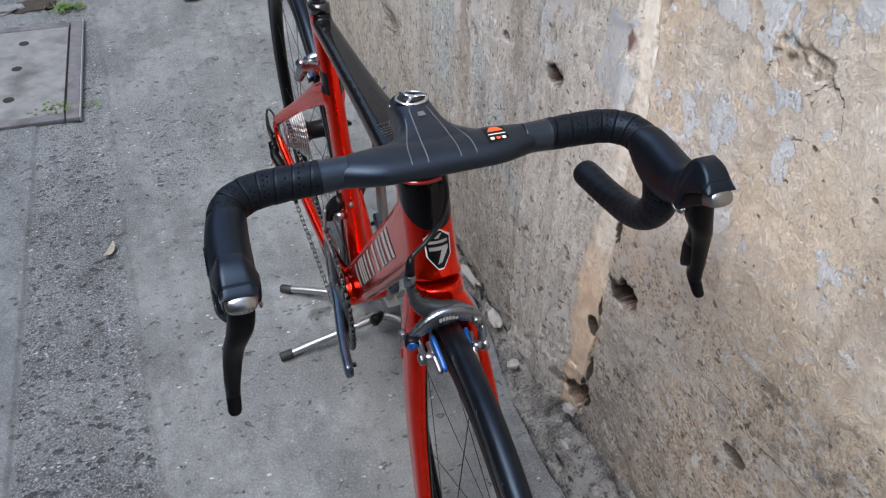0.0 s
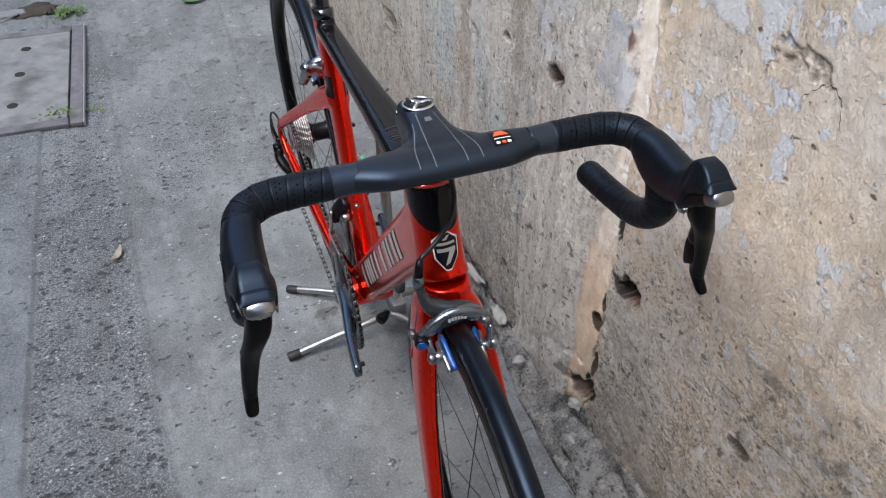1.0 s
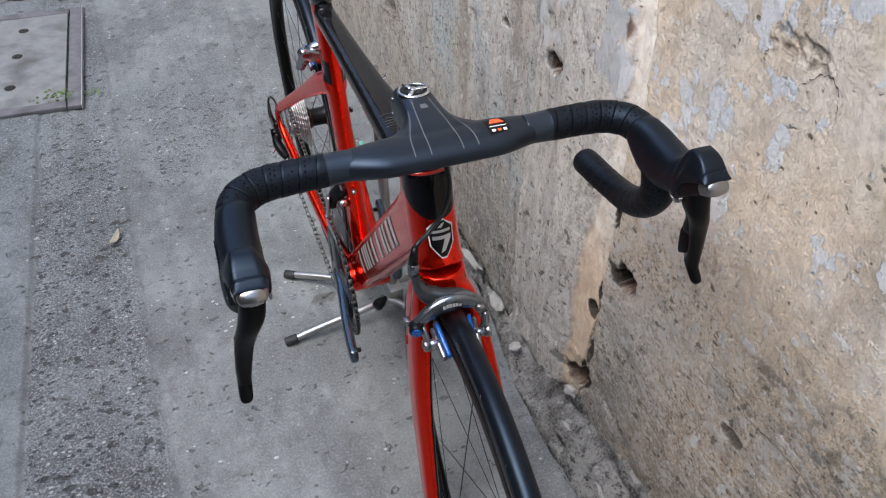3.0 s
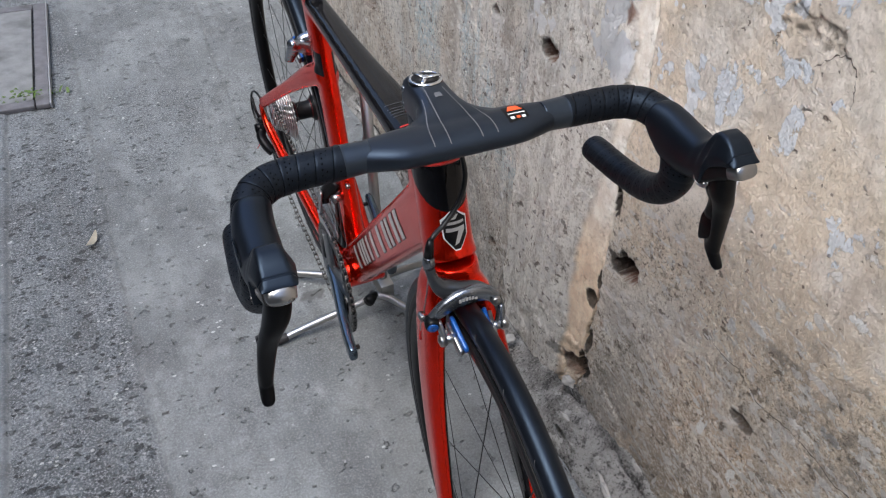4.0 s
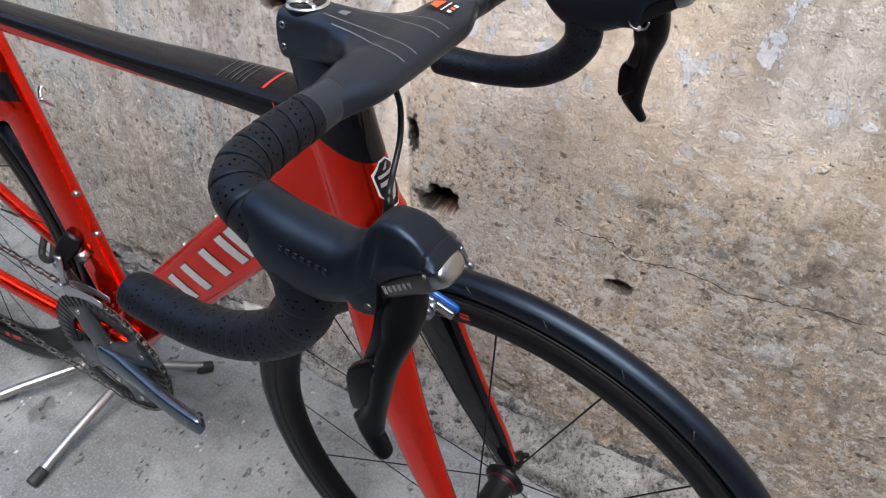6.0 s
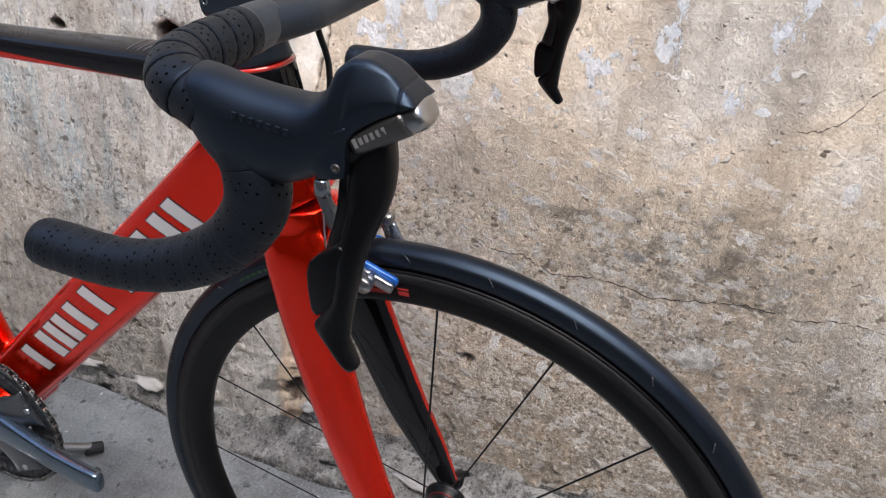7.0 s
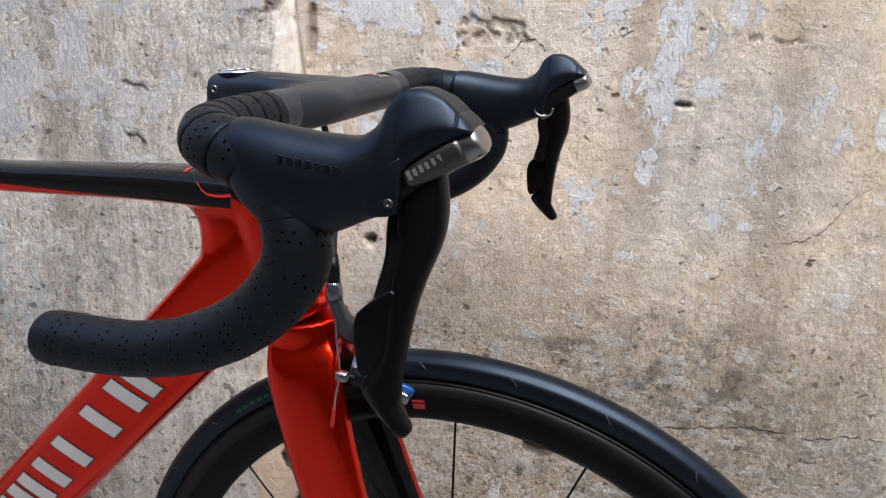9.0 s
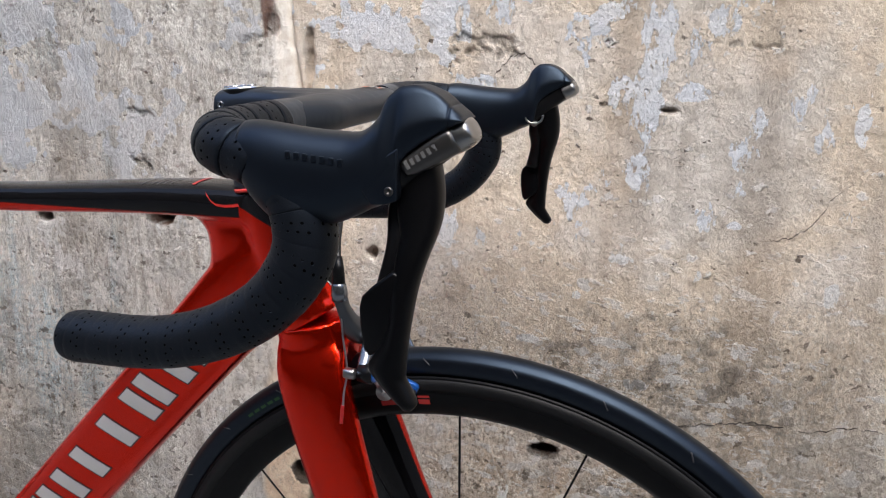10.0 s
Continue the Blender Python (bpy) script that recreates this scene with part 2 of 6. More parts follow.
def concrete_material():
    m = bpy.data.materials.new("worn_concrete")
    k = Nodes(m)
    rough, dark, slab = k.attr("rough"), k.attr("dark"), k.attr("slab")
    a, b, c = k.noise(3.0, 9, rough=0.6), k.noise(24, 9, rough=0.72), k.noise(230, 6, rough=0.7)
    e = k.noise(80, 8, k.stretch(0.75, 1.3, 1), 0.7)
    streak = k.noise(15, 7, k.stretch(1, 0.12, 1))
    warm = k.mix(k.ramp(a, 0.36, 0.64), (0.152, 0.160, 0.158), (0.258, 0.273, 0.271))
    cool = k.mix(k.ramp(a, 0.36, 0.64), (0.148, 0.163, 0.170), (0.226, 0.245, 0.254))
    base = k.mix(k.math("MAXIMUM", rough, slab), warm, cool)
    base = k.mix(k.ramp(streak, 0.42, 0.66, 0, 0.5), base, (0.150, 0.157, 0.162))
    cloud = k.noise(7, 8, k.stretch(1.4, 0.6, 1), 0.62)
    base = k.mix(k.ramp(cloud, 0.50, 0.36, 0, 0.55), base, (0.112, 0.115, 0.117))
    base = k.mix(k.ramp(cloud, 0.54, 0.68, 0, 0.5), base, (0.272, 0.284, 0.284))
    base = k.mix(k.ramp(b, 0.48, 0.36, 0, 0.5), base, (0.108, 0.110, 0.110))
    base = k.mix(k.ramp(b, 0.54, 0.66, 0, 0.45), base, (0.285, 0.305, 0.305))
    fine = k.math("ADD", 0.14, k.math("MULTIPLY", rough, 0.56))
    base = k.mix(k.math("MULTIPLY", fine, k.ramp(c, 0.53, 0.58, 0, 1.0)), base, (0.44, 0.45, 0.455))
    base = k.mix(k.math("MULTIPLY", fine, k.ramp(c, 0.47, 0.40, 0, 1.0)), base, (0.055, 0.057, 0.058))
    # grit: pale and dark grains, thick in the worn lane and thin elsewhere
    wob = k.math("MULTIPLY", k.math("SUBTRACT", e, 0.5), 0.6)
    big = k.ramp(k.math("ADD", k.voronoi(30, vector=k.stretch(0.85, 1.25, 1)), wob), 0.27, 0.22)
    small = k.ramp(k.math("ADD", k.voronoi(66, vector=k.stretch(0.75, 1.3, 1)), wob), 0.27, 0.21)
    gate = k.math("ADD", k.noise(31, 4), k.math("MULTIPLY", rough, 0.17))
    pits = k.math("MAXIMUM", k.math("MULTIPLY", big, k.ramp(gate, 0.62, 0.66)), k.math("MULTIPLY", small, k.ramp(gate, 0.58, 0.62)))
    base = k.mix(k.math("MULTIPLY", pits, k.math("ADD", 0.10, k.math("MULTIPLY", rough, 0.70))), base, (0.052, 0.053, 0.054))
    pale = k.ramp(k.math("ADD", k.voronoi(64, vector=k.stretch(0.8, 1.2, 1.7)), wob), 0.22, 0.17)
    pale = k.math("MULTIPLY", pale, k.ramp(k.math("ADD", k.noise(19, 5), k.math("MULTIPLY", rough, 0.06)), 0.60, 0.64))
    base = k.mix(k.math("MULTIPLY", pale, 0.9), base, (0.52, 0.53, 0.52))
    base = k.mix(k.math("MULTIPLY", dark, 0.75), base, (0.09, 0.088, 0.085))
    h = k.math("ADD", k.math("MULTIPLY", k.math("MULTIPLY", c, fine), 0.35), k.math("MULTIPLY", b, 0.35))
    h = k.math("ADD", h, k.math("MULTIPLY", k.math("MULTIPLY", e, rough), 0.8))
    h = k.math("SUBTRACT", h, k.math("MULTIPLY", pits, 0.6))
    k.out(base, k.ramp(b, 0.2, 0.8, 0.55, 0.85), k.bump(h, 0.010))
    k.p.inputs["Specular IOR Level"].default_value = 0.3
    return m


def mortar_material():
    """Rough grey footing with dark blotches and pale lime splashes."""
    m = bpy.data.materials.new("footing_mortar")
    k = Nodes(m)
    a, b, c, e = k.noise(9, 8, rough=0.65), k.noise(38, 9, rough=0.75), k.noise(190, 6, rough=0.75), k.noise(85, 7, rough=0.7)
    base = k.mix(k.ramp(a, 0.40, 0.60), (0.19, 0.18, 0.165), (0.41, 0.395, 0.37))
    base = k.mix(k.ramp(b, 0.53, 0.62, 0, 0.75), base, (0.48, 0.465, 0.435))
    base = k.mix(k.ramp(b, 0.47, 0.39, 0, 0.8), base, (0.060, 0.056, 0.052))
    base = k.mix(k.ramp(c, 0.53, 0.60, 0, 0.6), base, (0.42, 0.41, 0.39))
    base = k.mix(k.ramp(c, 0.46, 0.38, 0, 0.8), base, (0.045, 0.043, 0.040))
    base = k.mix(k.ramp(k.math("ADD", k.noise(13, 6, rough=0.65), k.math("MULTIPLY", k.math("SUBTRACT", e, 0.5), 0.25)), 0.585, 0.615, 0, 0.75), base, (0.55, 0.535, 0.505))
    base = k.mix(k.math("MULTIPLY", k.attr("dirt"), k.ramp(c, 0.62, 0.45, 0.45, 0.9)), base, (0.030, 0.028, 0.026))
    h = k.math("ADD", k.math("ADD", b, k.math("MULTIPLY", e, 0.6)), k.math("MULTIPLY", c, 0.4))
    k.out(base, 0.9, k.bump(h, 0.014))
    k.p.inputs["Specular IOR Level"].default_value = 0.25
    return m


def paint_material(name, scheme):
    """Candy red lacquer with gloss black fields; scheme: which part of the bicycle."""
    m = bpy.data.materials.new(name)
    k = Nodes(m)
    x, y, z = k.split(k.obj)
    n = k.noise(900, 2)
    red = k.mix(n, (0.76, 0.0150, 0.0012), (0.90, 0.0210, 0.0018))
    black = (0.006, 0.006, 0.007)
    if scheme == "frame":
        line = k.math("ADD", z, k.math("MULTIPLY", y, 0.045))
        top = k.math("MULTIPLY", k.ramp(line, 0.7850, 0.7857), k.ramp(y, 0.2120, 0.2135))
        top = k.math("MULTIPLY", top, k.ramp(y, 0.668, 0.666))
        collar = k.math("MULTIPLY", k.ramp(k.math("SUBTRACT", z, k.math("MULTIPLY", y, 0.45)), 0.6890, 0.6896), k.ramp(y, 0.2150, 0.2135))
        patch = k.math("MULTIPLY", k.math("MULTIPLY", k.ramp(z, 0.6529, 0.653), k.ramp(z, 0.6881, 0.688)), k.ramp(k.math("ABSOLUTE", k.math("SUBTRACT", k.math("SUBTRACT", y, k.math("MULTIPLY", z, 0.26)), 0.468)), 0.0111, 0.011))
        f = k.math("MAXIMUM", k.math("MAXIMUM", top, collar), patch)
    else:
        geo = k.t.nodes.new("ShaderNodeNewGeometry")
        nx = k.split(geo.outputs["Normal"])[0]
        inner = k.math("MULTIPLY", nx, x)
        f = k.math("MULTIPLY", k.ramp(inner, -0.016, -0.019), k.ramp(z, 0.60, 0.595))
        wave = k.math("ADD", k.math("SINE", k.math("MULTIPLY", z, 38)), k.math("MULTIPLY", k.math("SINE", k.math("MULTIPLY", z, 97)), 0.4))
        f = k.math("MULTIPLY", f, k.ramp(k.math("SUBTRACT", wave, k.math("MULTIPLY", k.math("SUBTRACT", y, k.math("MULTIPLY", z, 0.47)), 22)), -1.05, -1.0, 0.15, 1))
    col = k.mix(f, red, black)
    k.out(col, k.mix(f, (0.20, 0.20, 0.20), (0.08, 0.08, 0.08)), None, k.math("SUBTRACT", 0.90, k.math("MULTIPLY", f, 0.90)), k.math("SUBTRACT", 0.40, k.math("MULTIPLY", f, 0.15)))
    k.p.inputs["Coat Roughness"].default_value, k.p.inputs["Coat Tint"].default_value = 0.03, (1.0, 0.93, 0.88, 1)
    k.p.inputs["Specular IOR Level"].default_value = 0.1
    k.out(normal=k.bump(k.noise(60, 2), 0.00012))
    return m


def tape_material():
    """Perforated cork bar tape; uv: metres along the bar, turns round it."""
    m = bpy.data.materials.new("bar_tape")
    k = Nodes(m)
    u, v, _ = k.split(k.uv)
    turn = k.math("ADD", k.math("DIVIDE", u, 0.0165), v)
    ph = k.math("FRACT", turn)
    rowid = k.math("FLOOR", k.math("MULTIPLY", ph, 4.0))
    pu = k.math("SUBTRACT", k.math("FRACT", k.math("MULTIPLY", ph, 4.0)), 0.5)
    pv = k.math("SUBTRACT", k.math("FRACT", k.math("ADD", k.math("MULTIPLY", v, 20.0), k.math("MULTIPLY", rowid, 0.5))), 0.5)
    d = k.math("SQRT", k.math("ADD", k.math("MULTIPLY", pu, pu), k.math("MULTIPLY", pv, pv)))
    band = k.math("MULTIPLY", k.ramp(ph, 0.249, 0.25), k.ramp(ph, 0.751, 0.75))
    keep = k.ramp(k.noise(160, 1), 0.43, 0.46)
    hole = k.math("MULTIPLY", k.math("MULTIPLY", k.ramp(d, 0.20, 0.135), band), keep)
    lap = k.math("MULTIPLY", k.ramp(k.math("MINIMUM", ph, k.math("SUBTRACT", 1.0, ph)), 0.034, 0.018), k.ramp(u, 0.20, 0.17))
    hole = k.math("MAXIMUM", hole, k.math("MULTIPLY", lap, 0.7))
    base = k.mix(k.noise(70, 5), (0.0032, 0.0034, 0.0042), (0.0065, 0.007, 0.0085))
    k.put(k.p.inputs["Specular IOR Level"], k.math("MULTIPLY", k.math("SUBTRACT", 1.0, hole), 0.30))
    k.p.inputs["Specular Tint"].default_value = (0.52, 0.72, 1.0, 1)
    k.out(k.mix(hole, base, (0.0005, 0.0005, 0.0005)), 0.48, k.bump(k.math("SUBTRACT", k.math("MULTIPLY", k.noise(900, 3), 0.12), hole), 0.0012))
    return m


SKYBLUE = (0.52, 0.72, 1.0)
PLASTER, CONCRETE = plaster_material(), concrete_material()
RED, FORKRED, TAPE = paint_material("frame_lacquer", "frame"), paint_material("fork_lacquer", "fork"), tape_material()
BLACKGLOSS = mat("black_lacquer", (0.008, 0.008, 0.009), 0.2, coat=1.0)
MATTE = mat("matte_carbon_bar", (0.008, 0.0086, 0.0105), 0.38, spec=0.66, tint=SKYBLUE, bump=0.00005, bump_scale=900)
RUBBER = mat("hood_rubber", (0.0022, 0.0024, 0.0032), 0.42, spec=0.52, tint=SKYBLUE, bump=0.00005, bump_scale=1500)
FINISH = mat("finishing_tape", (0.013, 0.015, 0.018), 0.32, spec=0.8, tint=SKYBLUE, bump=0.0005, bump_scale=90)
PLASTIC = mat("black_plastic", (0.004, 0.004, 0.0045), 0.35, spec=0.24)
LEVER = mat("lever_black", (0.0020, 0.0020, 0.0024), 0.34, spec=0.16, coat=0.02)
TYRE = mat("tyre_rubber", (0.003, 0.0033, 0.0045), 0.38, spec=0.42, tint=SKYBLUE, bump=0.00004, bump_scale=500, vary=0.25)
RIM = mat("carbon_rim", (0.0025, 0.0025, 0.0028), 0.36, spec=0.13, vary=0.35, scale=120)
TRACK = mat("brake_track", (0.007, 0.007, 0.0075), 0.5, spec=0.2, vary=0.3)
CHROME = mat("polished_steel", (0.72, 0.72, 0.72), 0.16, 1.0, vary=0.06, bump=0.00008)
STEEL = mat("brushed_steel", (0.5, 0.5, 0.5), 0.32, 1.0)
ALLOY = mat("dark_polished_alloy", (0.20, 0.215, 0.235), 0.24, 0.9, vary=0.2)
DARKALLOY = mat("anodised_dark_alloy", (0.09, 0.096, 0.105), 0.30, 0.85, vary=0.2)
BRIGHTALLOY = mat("polished_alloy", (0.36, 0.38, 0.40), 0.24, 0.95, vary=0.2)
CRANKGREY = mat("crank_anodised", (0.11, 0.145, 0.18), 0.22, 0.9, vary=0.15)
SILVER = mat("silver_cap", (0.36, 0.355, 0.345), 0.30, 1.0)
PLATE = mat("name_plate", (0.11, 0.105, 0.10), 0.33, 0.9)
PLATEINK = mat("plate_print", (0.24, 0.235, 0.23), 0.4, 0.5)
CHAINMAT = mat("chain_steel", (0.17, 0.165, 0.155), 0.35, 1.0, vary=0.3, scale=200)
COG = mat("nickel_cogs", (0.78, 0.77, 0.75), 0.32, 0.95)
BLUE = mat("blue_anodised", (0.008, 0.085, 0.34), 0.3, 0.3, coat=0.5)
INK = mat("silver_lettering", (0.50, 0.49, 0.48), 0.40, 0.4)
INKDARK = mat("dark_outline", (0.03, 0.012, 0.012), 0.3, coat=0.6)
WHITE = mat("white_print", (0.75, 0.75, 0.74), 0.4)
TREADMARK = mat("worn_tread_mark", (0.035, 0.037, 0.042), 0.5)
FAINT = mat("grey_pinstripe", (0.115, 0.12, 0.13), 0.4)
DIMPRINT = mat("dim_print", (0.05, 0.052, 0.058), 0.4)
ORANGE = mat("orange_print", (0.75, 0.10, 0.02), 0.4)
REDPRINT = mat("red_print", (0.42, 0.022, 0.016), 0.4)
HUBRED = mat("hub_red", (0.07, 0.006, 0.006), 0.35, 0.5)
REDTIP = mat("red_cable_tip", (0.6, 0.03, 0.03), 0.35, 0.4)
GREENINK = mat("green_print", (0.010, 0.045, 0.013), 0.65)
TUBESTEEL = mat("stainless_tube", (0.46, 0.45, 0.435), 0.40, 1.0, vary=0.2, scale=25, bump=0.0001)
FOOT = mat("rubber_foot", (0.02, 0.02, 0.021), 0.6, bump=0.0003)
CABLE = mat("cable_housing", (0.006, 0.006, 0.006), 0.38)
MORTAR = mortar_material()
LIMECHIP = mat("lime_chip", (0.37, 0.355, 0.33), 0.85, vary=0.15, scale=60, bump=0.0015, bump_scale=160)
STONE = mat("pale_stone", (0.5, 0.48, 0.44), 0.9, bump=0.001)
MINT = mat("mint_plastic", (0.16, 0.44, 0.33), 0.5)
COVERTOP = mat("cover_concrete", (0.25, 0.255, 0.255), 0.85, vary=0.5, scale=26, bump=0.0015, bump_scale=220, dirt=(0.10, 0.10, 0.098))
COVERIRON = mat("cover_iron", (0.185, 0.18, 0.19), 0.7, 0.2, vary=0.5, bump=0.001, dirt=(0.08, 0.075, 0.07))
SOIL = mat("dark_soil", (0.055, 0.045, 0.035), 0.95, vary=0.5, scale=60, bump=0.004, bump_scale=90)
EDGEWORN = mat("worn_edge", (0.42, 0.42, 0.42), 0.5, 0.4, vary=0.4, scale=60)
# near-black fill: draws the shade inside small holes as colour
DARKHOLE = mat("recess_shade", (0.03, 0.028, 0.025), 0.95)
WEED = mat("weed_leaf", (0.095, 0.16, 0.03), 0.6, vary=0.5, scale=60)
LEAFDRY = mat("dry_leaf", (0.62, 0.57, 0.46), 0.7, vary=0.25, scale=80)
LEAFGREEN = mat("green_leaf", (0.20, 0.32, 0.16), 0.6, vary=0.2, scale=60)
# kept dark so the unseen walls throw little light back
FARWALL = mat("unseen_wall_dark", (0.075, 0.072, 0.066), 0.9, vary=0.35, scale=3, bump=0.003, bump_scale=30, dirt=(0.05, 0.046, 0.04))
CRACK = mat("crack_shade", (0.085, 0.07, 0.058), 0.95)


# ---- mesh helpers ----
def part(name, bm, material, parent=None, label="", m=None, smooth=True, mods=()):
    """Links a bmesh as one mesh object under a thing or a part."""
    bmesh.ops.recalc_face_normals(bm, faces=bm.faces)
    me = bpy.data.meshes.new(name)
    for f in bm.faces:
        f.smooth = smooth
    bm.to_mesh(me)
    bm.free()
    for one in material if isinstance(material, (list, tuple)) else [material]:
        me.materials.append(one)
    ob = new(name, me)
    ob.parent = parent
    if m is not None:
        ob.matrix_basis = m
    if label:
        ob["label"] = label
    for kind, values in mods:
        mod = ob.modifiers.new(kind.lower(), kind)
        if kind == "REMESH":
            mod.mode, mod.voxel_size, mod.use_smooth_shade = "VOXEL", values, True
        elif kind == "SMOOTH":
            mod.iterations, mod.factor = values, 0.5
        elif kind == "SUBSURF":
            mod.levels = mod.render_levels = values
        elif kind == "BEVEL":
            mod.width, mod.segments, mod.limit_method = values, 2, "ANGLE"
        elif kind == "SHRINKWRAP":
            mod.target, mod.offset, way = values
            mod.wrap_method, mod.wrap_mode = "PROJECT", "ABOVE_SURFACE"
            mod.use_project_x, mod.use_project_y, mod.use_project_z = way == "x", way == "y", way == "z"
            mod.use_positive_direction, mod.use_negative_direction = way != "z", way == "z"
    return ob


def thing(name, label, category, m=None, group="", kind=""):
    ob = new(name)
    ob.empty_display_size = 0.05
    if m is not None:
        ob.matrix_basis = m
    return tagged(ob, label, category, group, kind)


def catmull(rows, k):
    """Rows of numbers, smoothed to k steps between each two."""
    r = np.array(rows, float)
    r = np.vstack([2 * r[0] - r[1], r, 2 * r[-1] - r[-2]])
    out = []
    for i in range(1, len(r) - 2):
        for s in range(k):
            t = s / k
            a, b, c, d = r[i - 1], r[i], r[i + 1], r[i + 2]
            out.append(0.5 * (2 * b + (c - a) * t + (2 * a - 5 * b + 4 * c - d) * t * t + (3 * b - a - 3 * c + d) * t**3))
    out.append(r[-2])
    return np.array(out)


def skin(bm, rings, closed=False, caps=True):
    vs = [[bm.verts.new(p) for p in ring] for ring in rings]
    n = len(vs[0])
    for i in range(len(vs) if closed else len(vs) - 1):
        a, b = vs[i], vs[(i + 1) % len(vs)]
        for j in range(n):
            bm.faces.new((a[j], a[(j + 1) % n], b[(j + 1) % n], b[j]))
    if caps and not closed:
        bm.faces.new(vs[0][::-1]), bm.faces.new(vs[-1])
    return vs


def sup(c, s, n):
    return math.copysign(abs(c) ** (2 / n), c), math.copysign(abs(s) ** (2 / n), s)


def sweep(bm, rows, seg=16, n=2.0, ref=(1, 0, 0), closed=False):
    """Rows of x, y, z, radius along ref, radius across it."""
    rows = np.array(rows, float)
    if rows.shape[1] == 4:
        rows = np.hstack([rows, rows[:, 3:4]])
    ps = [Vector(r[:3]) for r in rows]
    ref, rings = Vector(ref), []
    for i, p in enumerate(ps):
        t = (ps[(i + 1) % len(ps)] if closed or i + 1 < len(ps) else p) - (ps[i - 1] if closed or i else p)
        t.normalize()
        a = ref - t * ref.dot(t)
        if a.length < 0.05:
            a = Vector((0, 0, 1)) - t * t.z
        a.normalize()
        b = t.cross(a)
        ring = []
        for j in range(seg):
            c, s = sup(math.cos(2 * math.pi * j / seg), math.sin(2 * math.pi * j / seg), n)
            ring.append(p + a * (c * rows[i, 3]) + b * (s * rows[i, 4]))
        rings.append(ring)
    skin(bm, rings, closed)
    return bm


def pipe(points, r, seg=10, k=6, ref=(1, 0, 0), bm=None):
    bm = bm or bmesh.new()
    rows = catmull([(*p, r) for p in points], k) if len(points) > 2 else [(*p, r) for p in points]
    return sweep(bm, rows, seg, 2.0, ref)


def revolve(profile, seg=64, bm=None, shift=(0, 0, 0), turn=0.0):
    """A closed profile of (radius, x) turned round the x axis."""
    bm = bm or bmesh.new()
    s = Vector(shift)
    rings = []
    for i in range(seg):
        a = 2 * math.pi * i / seg + turn
        rings.append([s + Vector((x, r * math.cos(a), r * math.sin(a))) for r, x in profile])
    skin(bm, rings, closed=True)
    return bm


def cyl(p, q, r, seg=16, bm=None, r2=None):
    bm = bm or bmesh.new()
    return sweep(bm, [(*p, r), (*q, r if r2 is None else r2)], seg, 2.0, (1, 0, 0) if abs(Vector(q)[0] - Vector(p)[0]) < 0.9 * (Vector(q) - Vector(p)).length else (0, 0, 1))


def box(c, size, m=None, bm=None):
    bm = bm or bmesh.new()
    bmesh.ops.create_cube(bm, size=1, matrix=(m or Matrix()) @ Matrix.Translation(c) @ Matrix.Diagonal((*size, 1)))
    return bm


def prism(outline, x0, x1, bm=None):
    """An outline of (y, z) drawn out along x."""
    bm = bm or bmesh.new()
    a = [bm.verts.new((x0, y, z)) for y, z in outline]
    b = [bm.verts.new((x1, y, z)) for y, z in outline]
    n = len(a)
    for j in range(n):
        bm.faces.new((a[j], a[(j + 1) % n], b[(j + 1) % n], b[j]))
    bm.faces.new(a[::-1]), bm.faces.new(b)
    return bm


def gear(r, teeth, depth, x0, x1, hole, centre=(0, 0)):
    """A toothed ring round the x axis."""
    bm = bmesh.new()
    steps = teeth * 4
    outer = []
    for i in range(steps):
        rr = r + (depth / 2 if i % 4 in (1, 2) else -depth / 2)
        a = 2 * math.pi * i / steps
        outer.append((rr * math.cos(a), rr * math.sin(a)))
    inner = [(hole * math.cos(2 * math.pi * i / steps), hole * math.sin(2 * math.pi * i / steps)) for i in range(steps)]
    vs = [[bm.verts.new((x, y + centre[0], z + centre[1])) for y, z in loop] for x in (x0, x1) for loop in (outer, inner)]
    for j in range(steps):
        k = (j + 1) % steps
        bm.faces.new((vs[0][j], vs[0][k], vs[2][k], vs[2][j])), bm.faces.new((vs[1][k], vs[1][j], vs[3][j], vs[3][k]))
        bm.faces.new((vs[0][k], vs[0][j], vs[1][j], vs[1][k])), bm.faces.new((vs[2][j], vs[2][k], vs[3][k], vs[3][j]))
    return bm


# ---- noise on arrays ----
def cells(ix, iy, seed):
    h = (ix.astype(np.int64) * 374761393 + iy.astype(np.int64) * 668265263 + seed * 1442695041) & 0x7FFFFFFF
    h = ((h ^ (h >> 13)) * 1274126177) & 0x7FFFFFFF
    return ((h ^ (h >> 16)) & 0xFFFF) / 65535.0


def value(x, y, seed):
    ix, iy = np.floor(x), np.floor(y)
    fx, fy = x - ix, y - iy
    fx, fy = fx * fx * fx * (fx * (fx * 6 - 15) + 10), fy * fy * fy * (fy * (fy * 6 - 15) + 10)
    a, b, c, d = cells(ix, iy, seed), cells(ix + 1, iy, seed), cells(ix, iy + 1, seed), cells(ix + 1, iy + 1, seed)
    return a + (b - a) * fx + (c - a) * fy + (a - b - c + d) * fx * fy


def fbm(x, y, scale, octaves, seed, rough=0.5):
    total, amp, norm = 0, 1.0, 0.0
    for o in range(octaves):
        ca, sa = math.cos(o * 0.9), math.sin(o * 0.9)
        total = total + amp * value((x * ca - y * sa) * scale * 2**o + 17.3 * o, (x * sa + y * ca) * scale * 2**o + 5.1 * o, seed + o)
        norm += amp
        amp *= rough
    return total / norm


def step(v, a, b):
    t = np.clip((v - a) / (b - a), 0, 1)
    return t * t * (3 - 2 * t)


